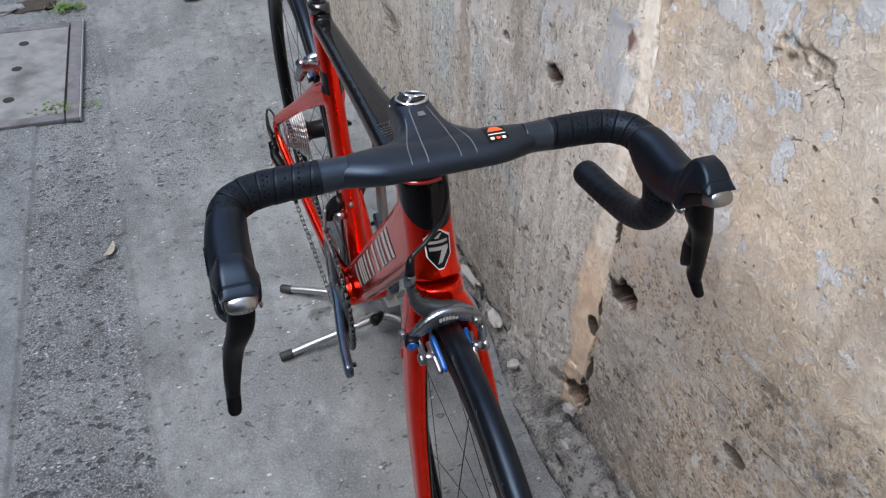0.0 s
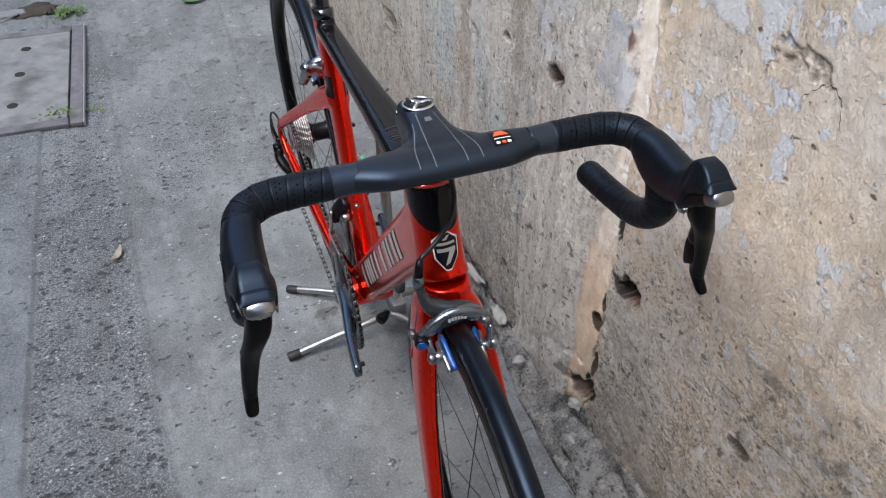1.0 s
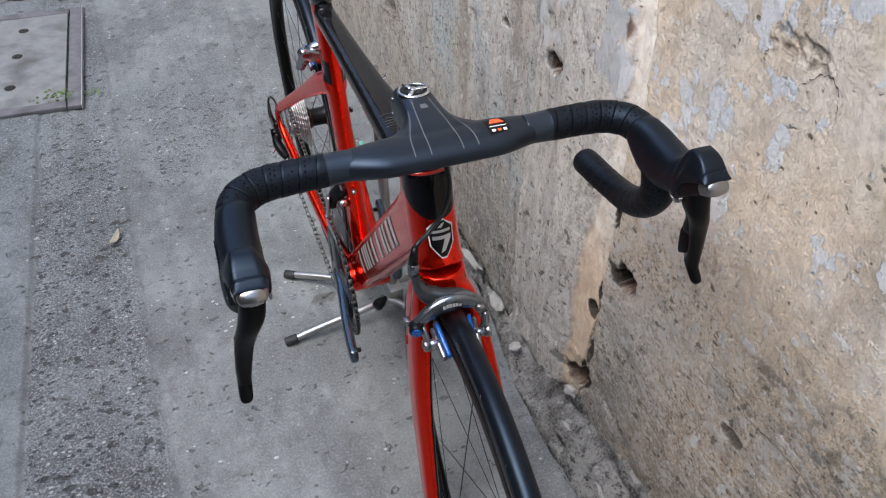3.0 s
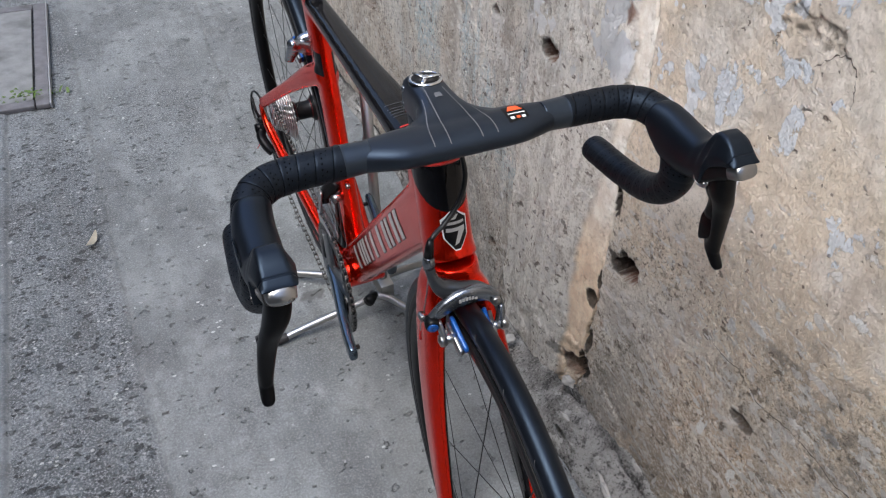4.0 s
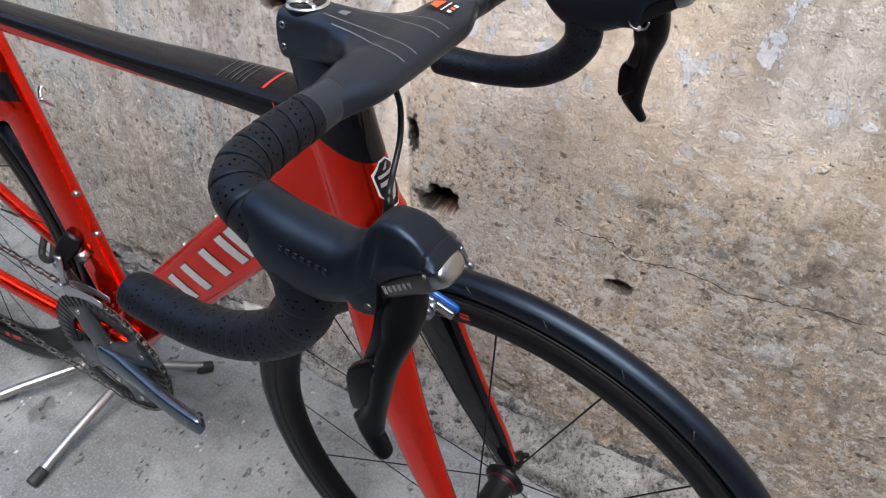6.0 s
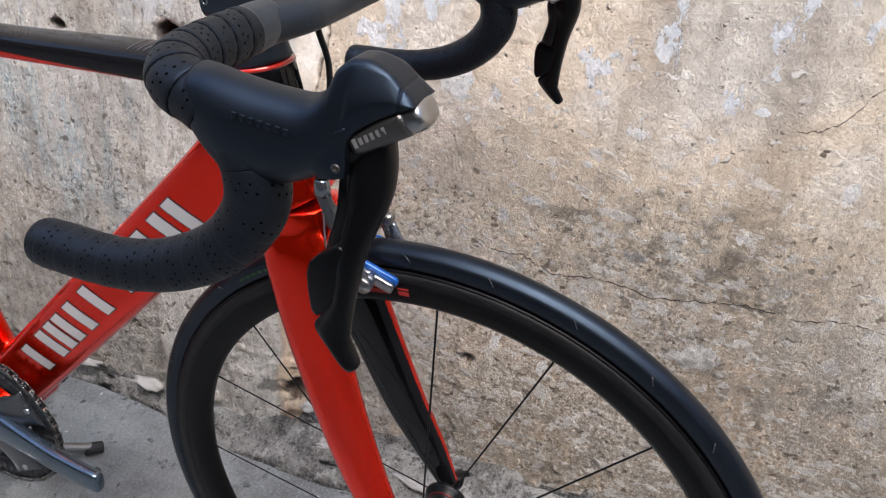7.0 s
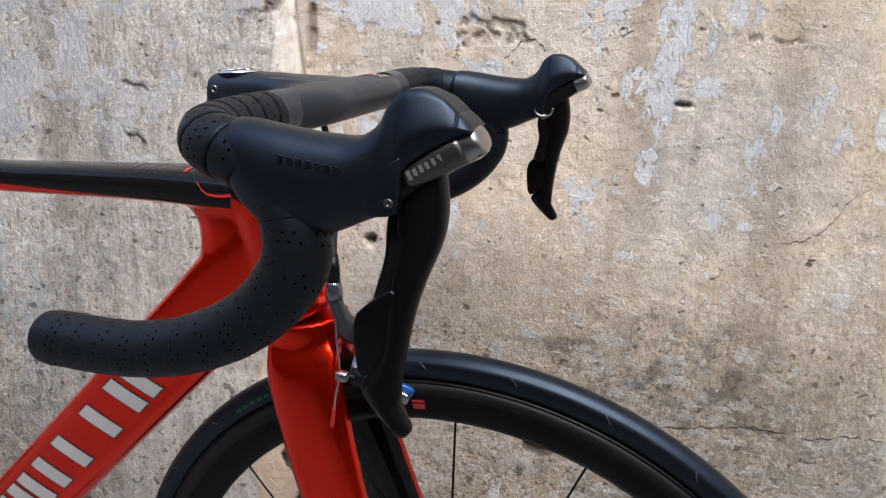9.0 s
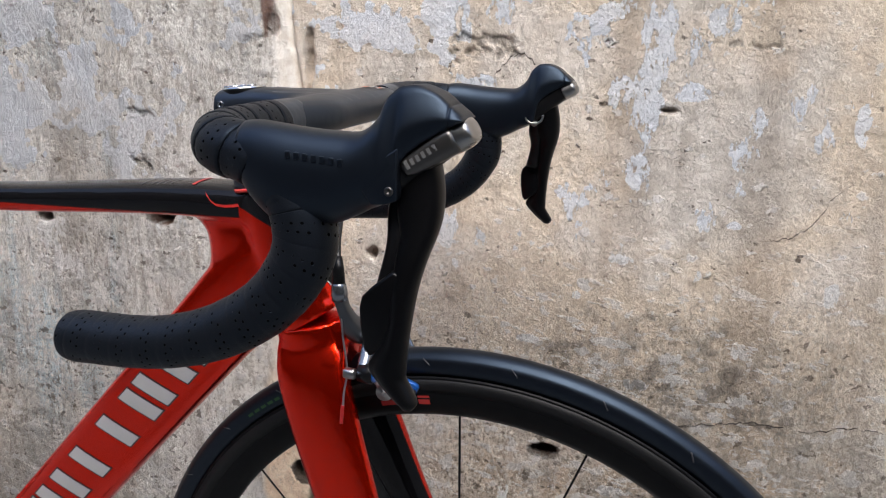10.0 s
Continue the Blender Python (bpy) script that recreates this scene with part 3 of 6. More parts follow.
def lines(lo, a, b, hi, d, grow=1.25):
    mid = list(np.arange(a, b, d))
    left, right, s = [], [], d
    x = a
    while x > lo:
        s *= grow
        x -= s
        left.append(max(x, lo))
    s, x = d, mid[-1]
    while x < hi:
        s *= grow
        x += s
        right.append(min(x, hi))
    return np.array(left[::-1] + mid + right)


def sheet(name, us, vs, place, material, flip=False):
    """A grid whose corners place(U, V) sets; place returns x, y, z and named values for the material."""
    U, V = np.meshgrid(us, vs)
    x, y, z, extra = place(U, V)
    nu, nv = len(us), len(vs)
    me = bpy.data.meshes.new(name)
    me.vertices.add(nu * nv)
    me.vertices.foreach_set("co", np.stack([x.ravel(), y.ravel(), z.ravel()], 1).astype(np.float32).ravel())
    i = (np.arange(nv - 1)[:, None] * nu + np.arange(nu - 1)[None]).ravel()
    quads = np.stack([i, i + 1, i + nu + 1, i + nu] if not flip else [i, i + nu, i + nu + 1, i + 1], 1).astype(np.int32)
    me.loops.add(quads.size)
    me.loops.foreach_set("vertex_index", quads.ravel())
    me.polygons.add(len(quads))
    me.polygons.foreach_set("loop_start", np.arange(0, quads.size, 4, dtype=np.int32))
    me.polygons.foreach_set("loop_total", np.full(len(quads), 4, dtype=np.int32))
    me.update(calc_edges=True)
    me.polygons.foreach_set("use_smooth", np.ones(len(quads), dtype=bool))
    for key, val in extra.items():
        me.attributes.new(key, "FLOAT", "POINT").data.foreach_set("value", np.broadcast_to(val, U.shape).astype(np.float32).ravel())
    me.materials.append(material)
    me.validate()
    return new(name, me)


# ---- the wall along the alley ----
WALL_X = 0.700
# holes and pits knocked into the plaster: y, z, half width, half height, depth, brick showing
HOLES = [
    (0.858, 0.438, 0.023, 0.021, 0.055, 1.0), (0.580, 0.402, 0.017, 0.0085, 0.03, 0.3), (1.128, 0.680, 0.019, 0.014, 0.035, 0.95),
    (1.979, 0.385, 0.03, 0.03, 0.04, 0.3), (1.321, 0.657, 0.008, 0.007, 0.025, 0.4), (1.458, 0.602, 0.011, 0.012, 0.03, 0.1),
    (0.908, 0.543, 0.008, 0.022, 0.05, 0.0), (0.922, 0.312, 0.011, 0.017, 0.06, 0.0), (0.904, 0.143, 0.018, 0.026, 0.06, 0.0), (0.909, 0.365, 0.004, 0.012, 0.04, 0.0), (0.900, 0.218, 0.006, 0.020, 0.03, 0.1),
    (0.962, 0.938, 0.006, 0.013, 0.004, 0.4), (0.914, 0.905, 0.004, 0.026, 0.003, 0.25), (0.663, 0.278, 0.010, 0.010, 0.014, 0.1), (0.823, 0.651, 0.008, 0.009, 0.015, 0.0),
    (0.462, 0.862, 0.009, 0.0035, 0.006, 0.3), (0.941, 0.108, 0.030, 0.018, 0.02, 0.6), (1.260, 0.152, 0.02, 0.012, 0.015, 0.3), (0.913, 0.877, 0.005, 0.034, 0.004, 0.1),
]
# flakes torn out along a slant: y0, z0, y1, z1, half width, depth
GASHES = [(1.003, 0.919, 0.972, 0.926, 0.0025, 0.002), (0.724, 0.918, 0.654, 0.918, 0.005, 0.0035), (0.721, 0.933, 0.658, 0.934, 0.0045, 0.003), (0.422, 0.943, 0.355, 0.938, 0.003, 0.002), (1.170, 0.822, 1.130, 0.812, 0.003, 0.004), (1.170, 0.752, 1.140, 0.742, 0.004, 0.004)]
# the larger remains of lime wash: y, z, half width, half height
LIME = [
    (0.486, 0.961, 0.019, 0.033), (0.484, 0.903, 0.022, 0.035), (0.482, 0.869, 0.017, 0.018), (0.438, 0.882, 0.028, 0.011), (0.413, 0.969, 0.017, 0.024),
    (0.721, 0.959, 0.024, 0.024), (0.671, 0.967, 0.016, 0.020), (0.693, 0.881, 0.026, 0.012), (0.490, 0.784, 0.022, 0.023), (0.363, 0.847, 0.013, 0.020),
    (0.368, 0.814, 0.020, 0.020), (0.406, 0.741, 0.013, 0.021), (0.373, 0.732, 0.014, 0.007), (0.286, 0.839, 0.013, 0.026), (0.728, 0.703, 0.026, 0.028),
    (0.252, 0.857, 0.008, 0.025), (0.254, 0.659, 0.010, 0.018), (0.769, 0.801, 0.020, 0.045), (0.671, 0.809, 0.014, 0.030),
]
# chipped patches lower down, whiter and flatter
CHIPS = [
    (0.500, 0.677, 0.017, 0.007), (0.610, 0.559, 0.022, 0.007), (0.465, 0.513, 0.016, 0.009), (0.346, 0.571, 0.013, 0.009), (0.351, 0.381, 0.032, 0.022), (0.408, 0.666, 0.009, 0.010),
    (0.642, 0.527, 0.012, 0.016), (0.549, 0.625, 0.007, 0.007), (0.478, 0.358, 0.030, 0.010), (0.884, 0.569, 0.010, 0.026), (0.625, 0.328, 0.010, 0.018), (0.548, 0.299, 0.012, 0.020), (0.392, 0.330, 0.03, 0.008),
]
SEAM_Z, SEAM_Y = (0, 0.20, 0.33, 0.51, 0.62, 0.77, 0.895, 0.95), (0.905, 0.912, 0.905, 0.917, 0.916, 0.905, 0.930, 0.934)
EDGE_Z, EDGE_Y = (0, 0.06, 0.33, 0.46, 0.60, 0.76, 0.82, 0.93), (0.972, 0.974, 0.969, 0.968, 0.955, 0.942, 0.948, 0.958)


def wall_place(y, z):
    n1, n2, n3 = fbm(y, z, 3.0, 4, 3), fbm(y, z, 22, 4, 11), fbm(y, z, 85, 3, 23)
    seam = np.interp(z, SEAM_Z, SEAM_Y) + 0.022 * (fbm(z, z * 0, 14, 4, 31) - 0.5)
    edge = np.interp(z, EDGE_Z, EDGE_Y) + 0.030 * (fbm(z, z * 0 + 4, 18, 4, 37) - 0.5)
    left = step(y, edge - 0.004, edge + 0.006)
    right = step(y, seam + 0.002, seam - 0.003)
    d = 0.007 * (n1 - 0.5) + 0.0016 * (n2 - 0.5) + 0.0022 * (n3 - 0.5)
    strip = (1 - left) * (1 - right)
    d = d * (1 - 0.5 * strip) + left * (0.005 + 0.003 * (n2 - 0.45)) + right * 0.003
    # the thick grey patch beside the strip, ending in a broken edge
    end = 1.188 + 0.020 * (fbm(z, z * 0 + 9, 15, 4, 53) - 0.5)
    d = d + 0.010 * step(y, edge, edge + 0.05) * step(y, end + 0.004, end - 0.002)
    d = d - 0.006 * np.exp(-(((y - seam) / 0.003) ** 2)) * step(fbm(z, z * 0, 14, 2, 41), 0.42, 0.55)
    crack = step(np.abs(y - seam - 0.004 * (n3 - 0.5)) / (0.0012 + 0.0038 * step(fbm(z, z * 0 + 7, 30, 3, 43), 0.45, 0.65)), 1.2, 0.7) * step(fbm(z, z * 0 + 2, 13, 3, 47), 0.36, 0.44) * step(z, 0.86, 0.80)
    d = d - 0.010 * crack**3
    flake = fbm(y, z, 16, 5, 51, 0.6)
    coat = step(flake, 0.46, 0.66) * (0.06 + 0.26 * step(z, 0.45, 0.75) + 0.16 * step(z, 0.7, 0.95) + 0.14 * step(y, 0.55, 0.80) * step(z, 0.5, 0.7) + 0.38 * step(y, 0.48, 0.58) * step(z, 0.66, 0.78) + 0.30 * step(y, 1.14, 1.18)) * (1 - strip)
    wob = 0.9 * (fbm(y, z, 30, 4, 61, 0.6) - 0.5)
    for cy, cz, ry, rz in LIME + CHIPS:
        q = np.hypot((y - cy) / ry, (z - cz) / rz) + 1.3 * wob
        coat = np.maximum(coat, 0.64 * step(q, 1.35, 0.70))
    coat = np.clip(coat, 0, 1)
    d = d + 0.0012 * coat
    brick, hole_shade, gash = 0 * y, 0 * y, 0 * y
    fine = fbm(y, z, 70, 3, 67, 0.6)
    for cy, cz, ry, rz, depth, red in HOLES:
        q = np.hypot((y - cy) / ry, (z - cz) / rz) + 1.1 * wob + 0.9 * (fine - 0.5)
        inside = step(q, 1.10, 0.85)
        d = d - depth * inside - 0.002 * step(q, 1.7, 1.0)
        brick = np.maximum(brick, red * step(q, 1.15, 1.0))
        # painted shade reaches past the rim so the hole's sides turn dark too
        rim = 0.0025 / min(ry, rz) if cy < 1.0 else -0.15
        hole_shade = np.maximum(hole_shade, np.maximum(step(q, 1.14 + rim, 1.06 + rim) * (1 - red) * (depth > 0.02), (0.95 if cy < 1.0 else 0.7) * step(q + 0.45 * (cy - y) / ry, 1.0, 0.75) * red))
        coat = coat * (1 - inside)
    for y0, z0, y1, z1, w, depth in GASHES:
        a = np.clip(((y - y0) * (y1 - y0) + (z - z0) * (z1 - z0)) / ((y1 - y0) ** 2 + (z1 - z0) ** 2), 0, 1)
        q = np.hypot(y - y0 - a * (y1 - y0), z - z0 - a * (z1 - z0)) / w + 1.6 * wob + 5.0 * (fine - 0.5) + 2.5 * (n3 - 0.5)
        d = d - 0.8 * depth * step(q, 1.1, 0.7)
        gash = np.maximum(gash, step(q, 1.2, 0.8))
    low = step(z, 0.30, 0.06)
    d = d - 0.006 * step(fbm(y, z, 11, 4, 71), 0.54, 0.6) * low
    rugged = 0.2 + 0.8 * np.maximum(step(z, 0.72, 0.45), 0.5 * step(y, 0.93, 0.97)) * (1 - strip)
    d = d - rugged * (0.0008 * step(fbm(y, z * 1.15, 52, 4, 101, 0.6), 0.57, 0.61) - 0.0006 * step(fbm(y, z, 44, 4, 103, 0.6), 0.58, 0.62))
    tan = np.clip(step(y, edge + 0.004, edge - 0.004) + 0.55 * step(fbm(y, z, 6, 4, 81), 0.42, 0.62), 0, 1)
    grey_low = step(z, 0.46, 0.30) * step(y, 0.72, 0.79) * step(y, 0.90, 0.86)
    tan = np.maximum(tan, 0.85 * step(z, 0.42, 0.26) * step(y, 0.97, 1.03) * step(fbm(y, z, 7, 4, 85), 0.44, 0.56))
    tan = tan * (1 - 0.5 * step(fbm(y, z, 5, 4, 83), 0.52, 0.66)) * (1 - 0.7 * grey_low)
    brick = np.maximum(brick, 0.85 * step(np.abs(y - edge - 0.010) / 0.010 + 1.2 * wob, 1.0, 0.7) * step(z, 0.77, 0.80) * step(fbm(y, z, 18, 3, 91), 0.42, 0.52))
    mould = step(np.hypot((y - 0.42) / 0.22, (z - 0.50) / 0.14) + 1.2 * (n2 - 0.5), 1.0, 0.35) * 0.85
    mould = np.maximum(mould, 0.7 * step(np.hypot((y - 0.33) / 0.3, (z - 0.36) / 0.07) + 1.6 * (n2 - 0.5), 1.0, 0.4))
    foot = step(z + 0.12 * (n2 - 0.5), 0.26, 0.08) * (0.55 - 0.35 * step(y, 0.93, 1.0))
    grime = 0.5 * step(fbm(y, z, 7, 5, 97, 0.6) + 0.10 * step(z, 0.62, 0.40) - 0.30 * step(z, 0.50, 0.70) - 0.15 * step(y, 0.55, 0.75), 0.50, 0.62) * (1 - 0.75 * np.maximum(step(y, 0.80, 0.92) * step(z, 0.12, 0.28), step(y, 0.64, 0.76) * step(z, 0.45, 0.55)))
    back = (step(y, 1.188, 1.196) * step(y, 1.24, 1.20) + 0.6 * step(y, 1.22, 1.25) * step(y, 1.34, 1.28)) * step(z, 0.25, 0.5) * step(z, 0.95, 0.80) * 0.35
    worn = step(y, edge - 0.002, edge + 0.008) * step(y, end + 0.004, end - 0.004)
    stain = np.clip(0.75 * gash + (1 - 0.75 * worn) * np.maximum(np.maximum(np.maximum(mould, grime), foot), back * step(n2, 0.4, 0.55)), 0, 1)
    tan = tan * (1 - 0.7 * worn)
    return WALL_X - d, y, z, dict(coat=coat, tan=tan, stain=stain, brick=np.clip(brick, 0, 1), strip=strip * (1 - np.clip(brick, 0, 1)), blue=step(y, 1.185, 1.20), hole=np.clip(np.maximum(hole_shade, 0.9 * crack), 0, 1))


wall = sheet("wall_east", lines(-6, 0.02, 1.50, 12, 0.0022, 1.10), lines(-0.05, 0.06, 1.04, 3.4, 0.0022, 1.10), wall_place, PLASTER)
tagged(wall, "weathered plaster alley wall with flaking lime wash, holes and stains", "wall", kind="structure")
back_face = part("wall_back", box((1.0, 3.0, 1.65), (0.44, 18, 3.5)), FARWALL, wall)
# flat dark ribbons: the shade of the crack grooves is put on as colour
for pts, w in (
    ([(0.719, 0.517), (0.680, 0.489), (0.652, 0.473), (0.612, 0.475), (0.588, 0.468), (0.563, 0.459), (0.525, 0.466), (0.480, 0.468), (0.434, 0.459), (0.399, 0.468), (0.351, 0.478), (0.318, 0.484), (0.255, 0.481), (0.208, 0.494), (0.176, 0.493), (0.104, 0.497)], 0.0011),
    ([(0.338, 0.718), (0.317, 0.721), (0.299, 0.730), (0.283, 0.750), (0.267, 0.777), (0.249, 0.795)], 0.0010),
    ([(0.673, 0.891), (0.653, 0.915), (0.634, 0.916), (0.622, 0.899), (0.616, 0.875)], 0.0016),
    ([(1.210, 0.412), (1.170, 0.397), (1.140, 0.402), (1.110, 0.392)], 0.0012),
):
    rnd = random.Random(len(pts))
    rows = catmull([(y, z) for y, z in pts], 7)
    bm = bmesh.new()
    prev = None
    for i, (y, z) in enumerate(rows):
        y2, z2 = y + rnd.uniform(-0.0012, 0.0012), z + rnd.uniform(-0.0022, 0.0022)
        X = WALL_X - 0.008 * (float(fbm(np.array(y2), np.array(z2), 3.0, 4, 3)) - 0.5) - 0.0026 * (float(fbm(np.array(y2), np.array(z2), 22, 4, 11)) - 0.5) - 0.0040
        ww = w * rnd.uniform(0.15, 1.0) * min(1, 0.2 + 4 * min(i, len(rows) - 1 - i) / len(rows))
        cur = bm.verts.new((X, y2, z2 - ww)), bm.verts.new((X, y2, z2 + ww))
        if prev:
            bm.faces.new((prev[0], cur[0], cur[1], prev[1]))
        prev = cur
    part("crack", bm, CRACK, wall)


# ---- the concrete floor of the alley ----
def ground_place(x, y):
    n1, n2, n3 = fbm(x, y, 1.4, 4, 5), fbm(x, y, 9, 4, 13), fbm(x, y, 60, 3, 29)
    near = step(np.hypot(x - 0.1, y - 1.5), 6.0, 3.5)
    j1 = -0.307 + 0.051 * (y - 1.39) + 0.010 * (fbm(y, y * 0, 8, 3, 7) - 0.5)
    j2 = -0.052 + 0.004 * np.sin(y * 3) + 0.016 * (fbm(y, y * 0 + 2, 7, 3, 9) - 0.5)
    slab = step(x, j1 + 0.003, j1 - 0.003)
    lane = step(x, j1, j1 + 0.01) * step(x, j2 + 0.02, j2 - 0.04)
    tracks = 0.5 + 0.5 * np.sin((x - 0.02 * y) * 34 + 3 * n1)
    z = 0.010 * (n1 - 0.5) * step(y, 1.9, 3.2) + 0.0030 * (n2 - 0.5) + 0.0012 * (n3 - 0.5) * (1 + 1.6 * lane)
    z = z - 0.003 * lane * (0.5 + tracks) + 0.003 * slab
    z = z - 0.004 * np.exp(-(((x - j1) / 0.004) ** 2)) - 0.0025 * np.exp(-(((x - j2) / 0.005) ** 2))
    j3 = 0.36 + 0.05 * (y - 2.4) + 0.03 * (fbm(y, y * 0 + 5, 3, 3, 19) - 0.5)
    z = z - 0.0025 * np.exp(-(((x - j3) / 0.004) ** 2)) * step(y, 1.95, 2.2)
    far_rough = step(fbm(x, y, 2.2, 4, 43), 0.48, 0.58) * step(y, 1.7, 2.1) * step(x, j2, j2 + 0.1)
    rough = np.clip(np.maximum(lane * (0.65 + 0.5 * n2) + 0.7 * far_rough, 0.16 + 0.25 * step(y, 1.6, 2.2)), 0, 1)
    cross = np.exp(-(((y - 2.351 - 0.41 * (x + 0.363) - 0.012 * (fbm(x, x * 0, 9, 3, 47) - 0.5)) / 0.005) ** 2)) * slab
    z = z - 0.003 * cross
    oil = step(np.hypot((x - 0.328) / 0.030, (y - 1.408) / 0.018) + 1.2 * (n3 - 0.5), 1.0, 0.7)
    # darker oval of floor below the bicycle, its edge broken by noise
    dark_oval = 0.35 * step(np.hypot((x - 0.42) / 0.20, (y - 1.02) / 0.42) + 0.7 * (n2 - 0.5), 1.0, 0.3)
    groove = np.exp(-(((x - j1) / 0.005) ** 2)) * 0.8 + np.exp(-(((x - j2) / 0.006) ** 2)) * 0.5
    groove = groove + 0.6 * np.exp(-(((x - j3) / 0.005) ** 2)) * step(y, 1.95, 2.2)
    wheel_line = 0.4 * np.exp(-(((x + 0.115 + 0.02 * y) / 0.02) ** 2)) * n2 * 2
    groove = groove + 0.5 * cross
    dark = np.clip(np.maximum(oil * 1.3, dark_oval) + groove * 0.6 + wheel_line * lane * 0.4, 0, 1)
    return x, y, z * near, dict(rough=rough, dark=dark, slab=slab)


ground = sheet("ground", lines(-60, -0.62, 0.72, 60, 0.0055, 1.13), lines(-60, 0.75, 3.3, 90, 0.0075, 1.12), ground_place, CONCRETE)
tagged(ground, "worn grey concrete alley floor with a pitted lane and joints", "concrete ground", kind="structure")


def footing_place(y, s):
    n2, n3 = fbm(y, s, 26, 4, 17), fbm(y, s, 90, 3, 27)
    toe = 0.612 + 0.05 * step(y, 0.95, 1.3) + 0.03 * (fbm(y, y * 0, 5, 3, 33) - 0.5)
    top = 0.094 + 0.025 * (fbm(y, y * 0 + 3, 4, 3, 35) - 0.5) - 0.055 * step(y, 0.87, 1.02)
    bulge = np.sin(np.clip(s, 0, 1) * math.pi) * 0.012
    x = toe + (0.725 - toe) * s - bulge * 0.6 + 0.010 * (n2 - 0.5) + 0.003 * (n3 - 0.5)
    z = -0.010 + (top + 0.010) * s**0.85 + bulge + 0.012 * (n2 - 0.5) * (s > 0) + 0.004 * (n3 - 0.5)
    gap = step(x, 0.682, 0.692) * step(fbm(y, s, 12, 3, 39), 0.30, 0.42)
    z = z - 0.022 * gap
    ridge = fbm(y, s * 2, 9, 3, 45)
    z = z - 0.010 * step(np.abs(s - 0.10 - 0.10 * (ridge - 0.5)), 0.05, 0.015)
    joint = np.maximum(gap, step(np.abs(s - 0.08 - 0.10 * (ridge - 0.5)), 0.09, 0.03) * step(n2, 0.30, 0.5))
    return x, y, z, dict(dirt=np.clip(joint, 0, 1))


footing = sheet("wall_footing", lines(-6, 0.2, 1.9, 12, 0.006, 1.12), np.linspace(0, 1, 34), footing_place, MORTAR, True)
tagged(footing, "rough sloping mortar footing along the base of the wall", "footing", kind="structure")
# added unseen walls: they block low sky and darken the bicycle's reflections
west = part("shade_wall_west", box((-3.2, 3.0, 2.25), (0.25, 18, 4.5)), FARWALL)
tagged(west, "unseen dark wall added across the alley to shape the light", "wall", kind="structure")
south = part("shade_wall_south", box((-1.25, -6.1, 2.25), (3.7, 0.2, 4.5)), FARWALL)
tagged(south, "unseen dark wall added behind to cut off the low sky", "wall", kind="structure")
north = part("shade_wall_north", box((-1.25, 12.1, 2.25), (3.7, 0.2, 4.5)), FARWALL)
tagged(north, "unseen dark wall added at the far end against low sky", "wall", kind="structure")


# ---- the road bicycle: x to its left, y rearwards, z up, from the ground under the front axle ----
BIKE = pose(0.3545, 0.601, 0, 0, -1.95, -1.9)
bike = thing("road_bicycle", "glossy red and black road bicycle held upright by a stand", "bicycle", BIKE)
PIVOT, AXIS = Vector((0, 0.222, 0.88)), Vector((0, math.cos(radians(73)), math.sin(radians(73))))
STEER = Matrix.Translation(PIVOT) @ Matrix.Rotation(radians(-3.1), 4, AXIS) @ Matrix.Translation(-PIVOT)
COCKPIT = STEER @ Matrix.Translation(PIVOT) @ Matrix.Rotation(radians(1.6), 4, AXIS) @ Matrix.Rotation(radians(0.9), 4, "Y") @ Matrix.Translation(-PIVOT) @ Matrix.Translation((-0.002, -0.0095, 0.001))
BB = Vector((0, 0.553, 0.298))
REAR = Vector((0, 0.945, 0.392))
FRONT = Vector((0, 0, 0.3405))


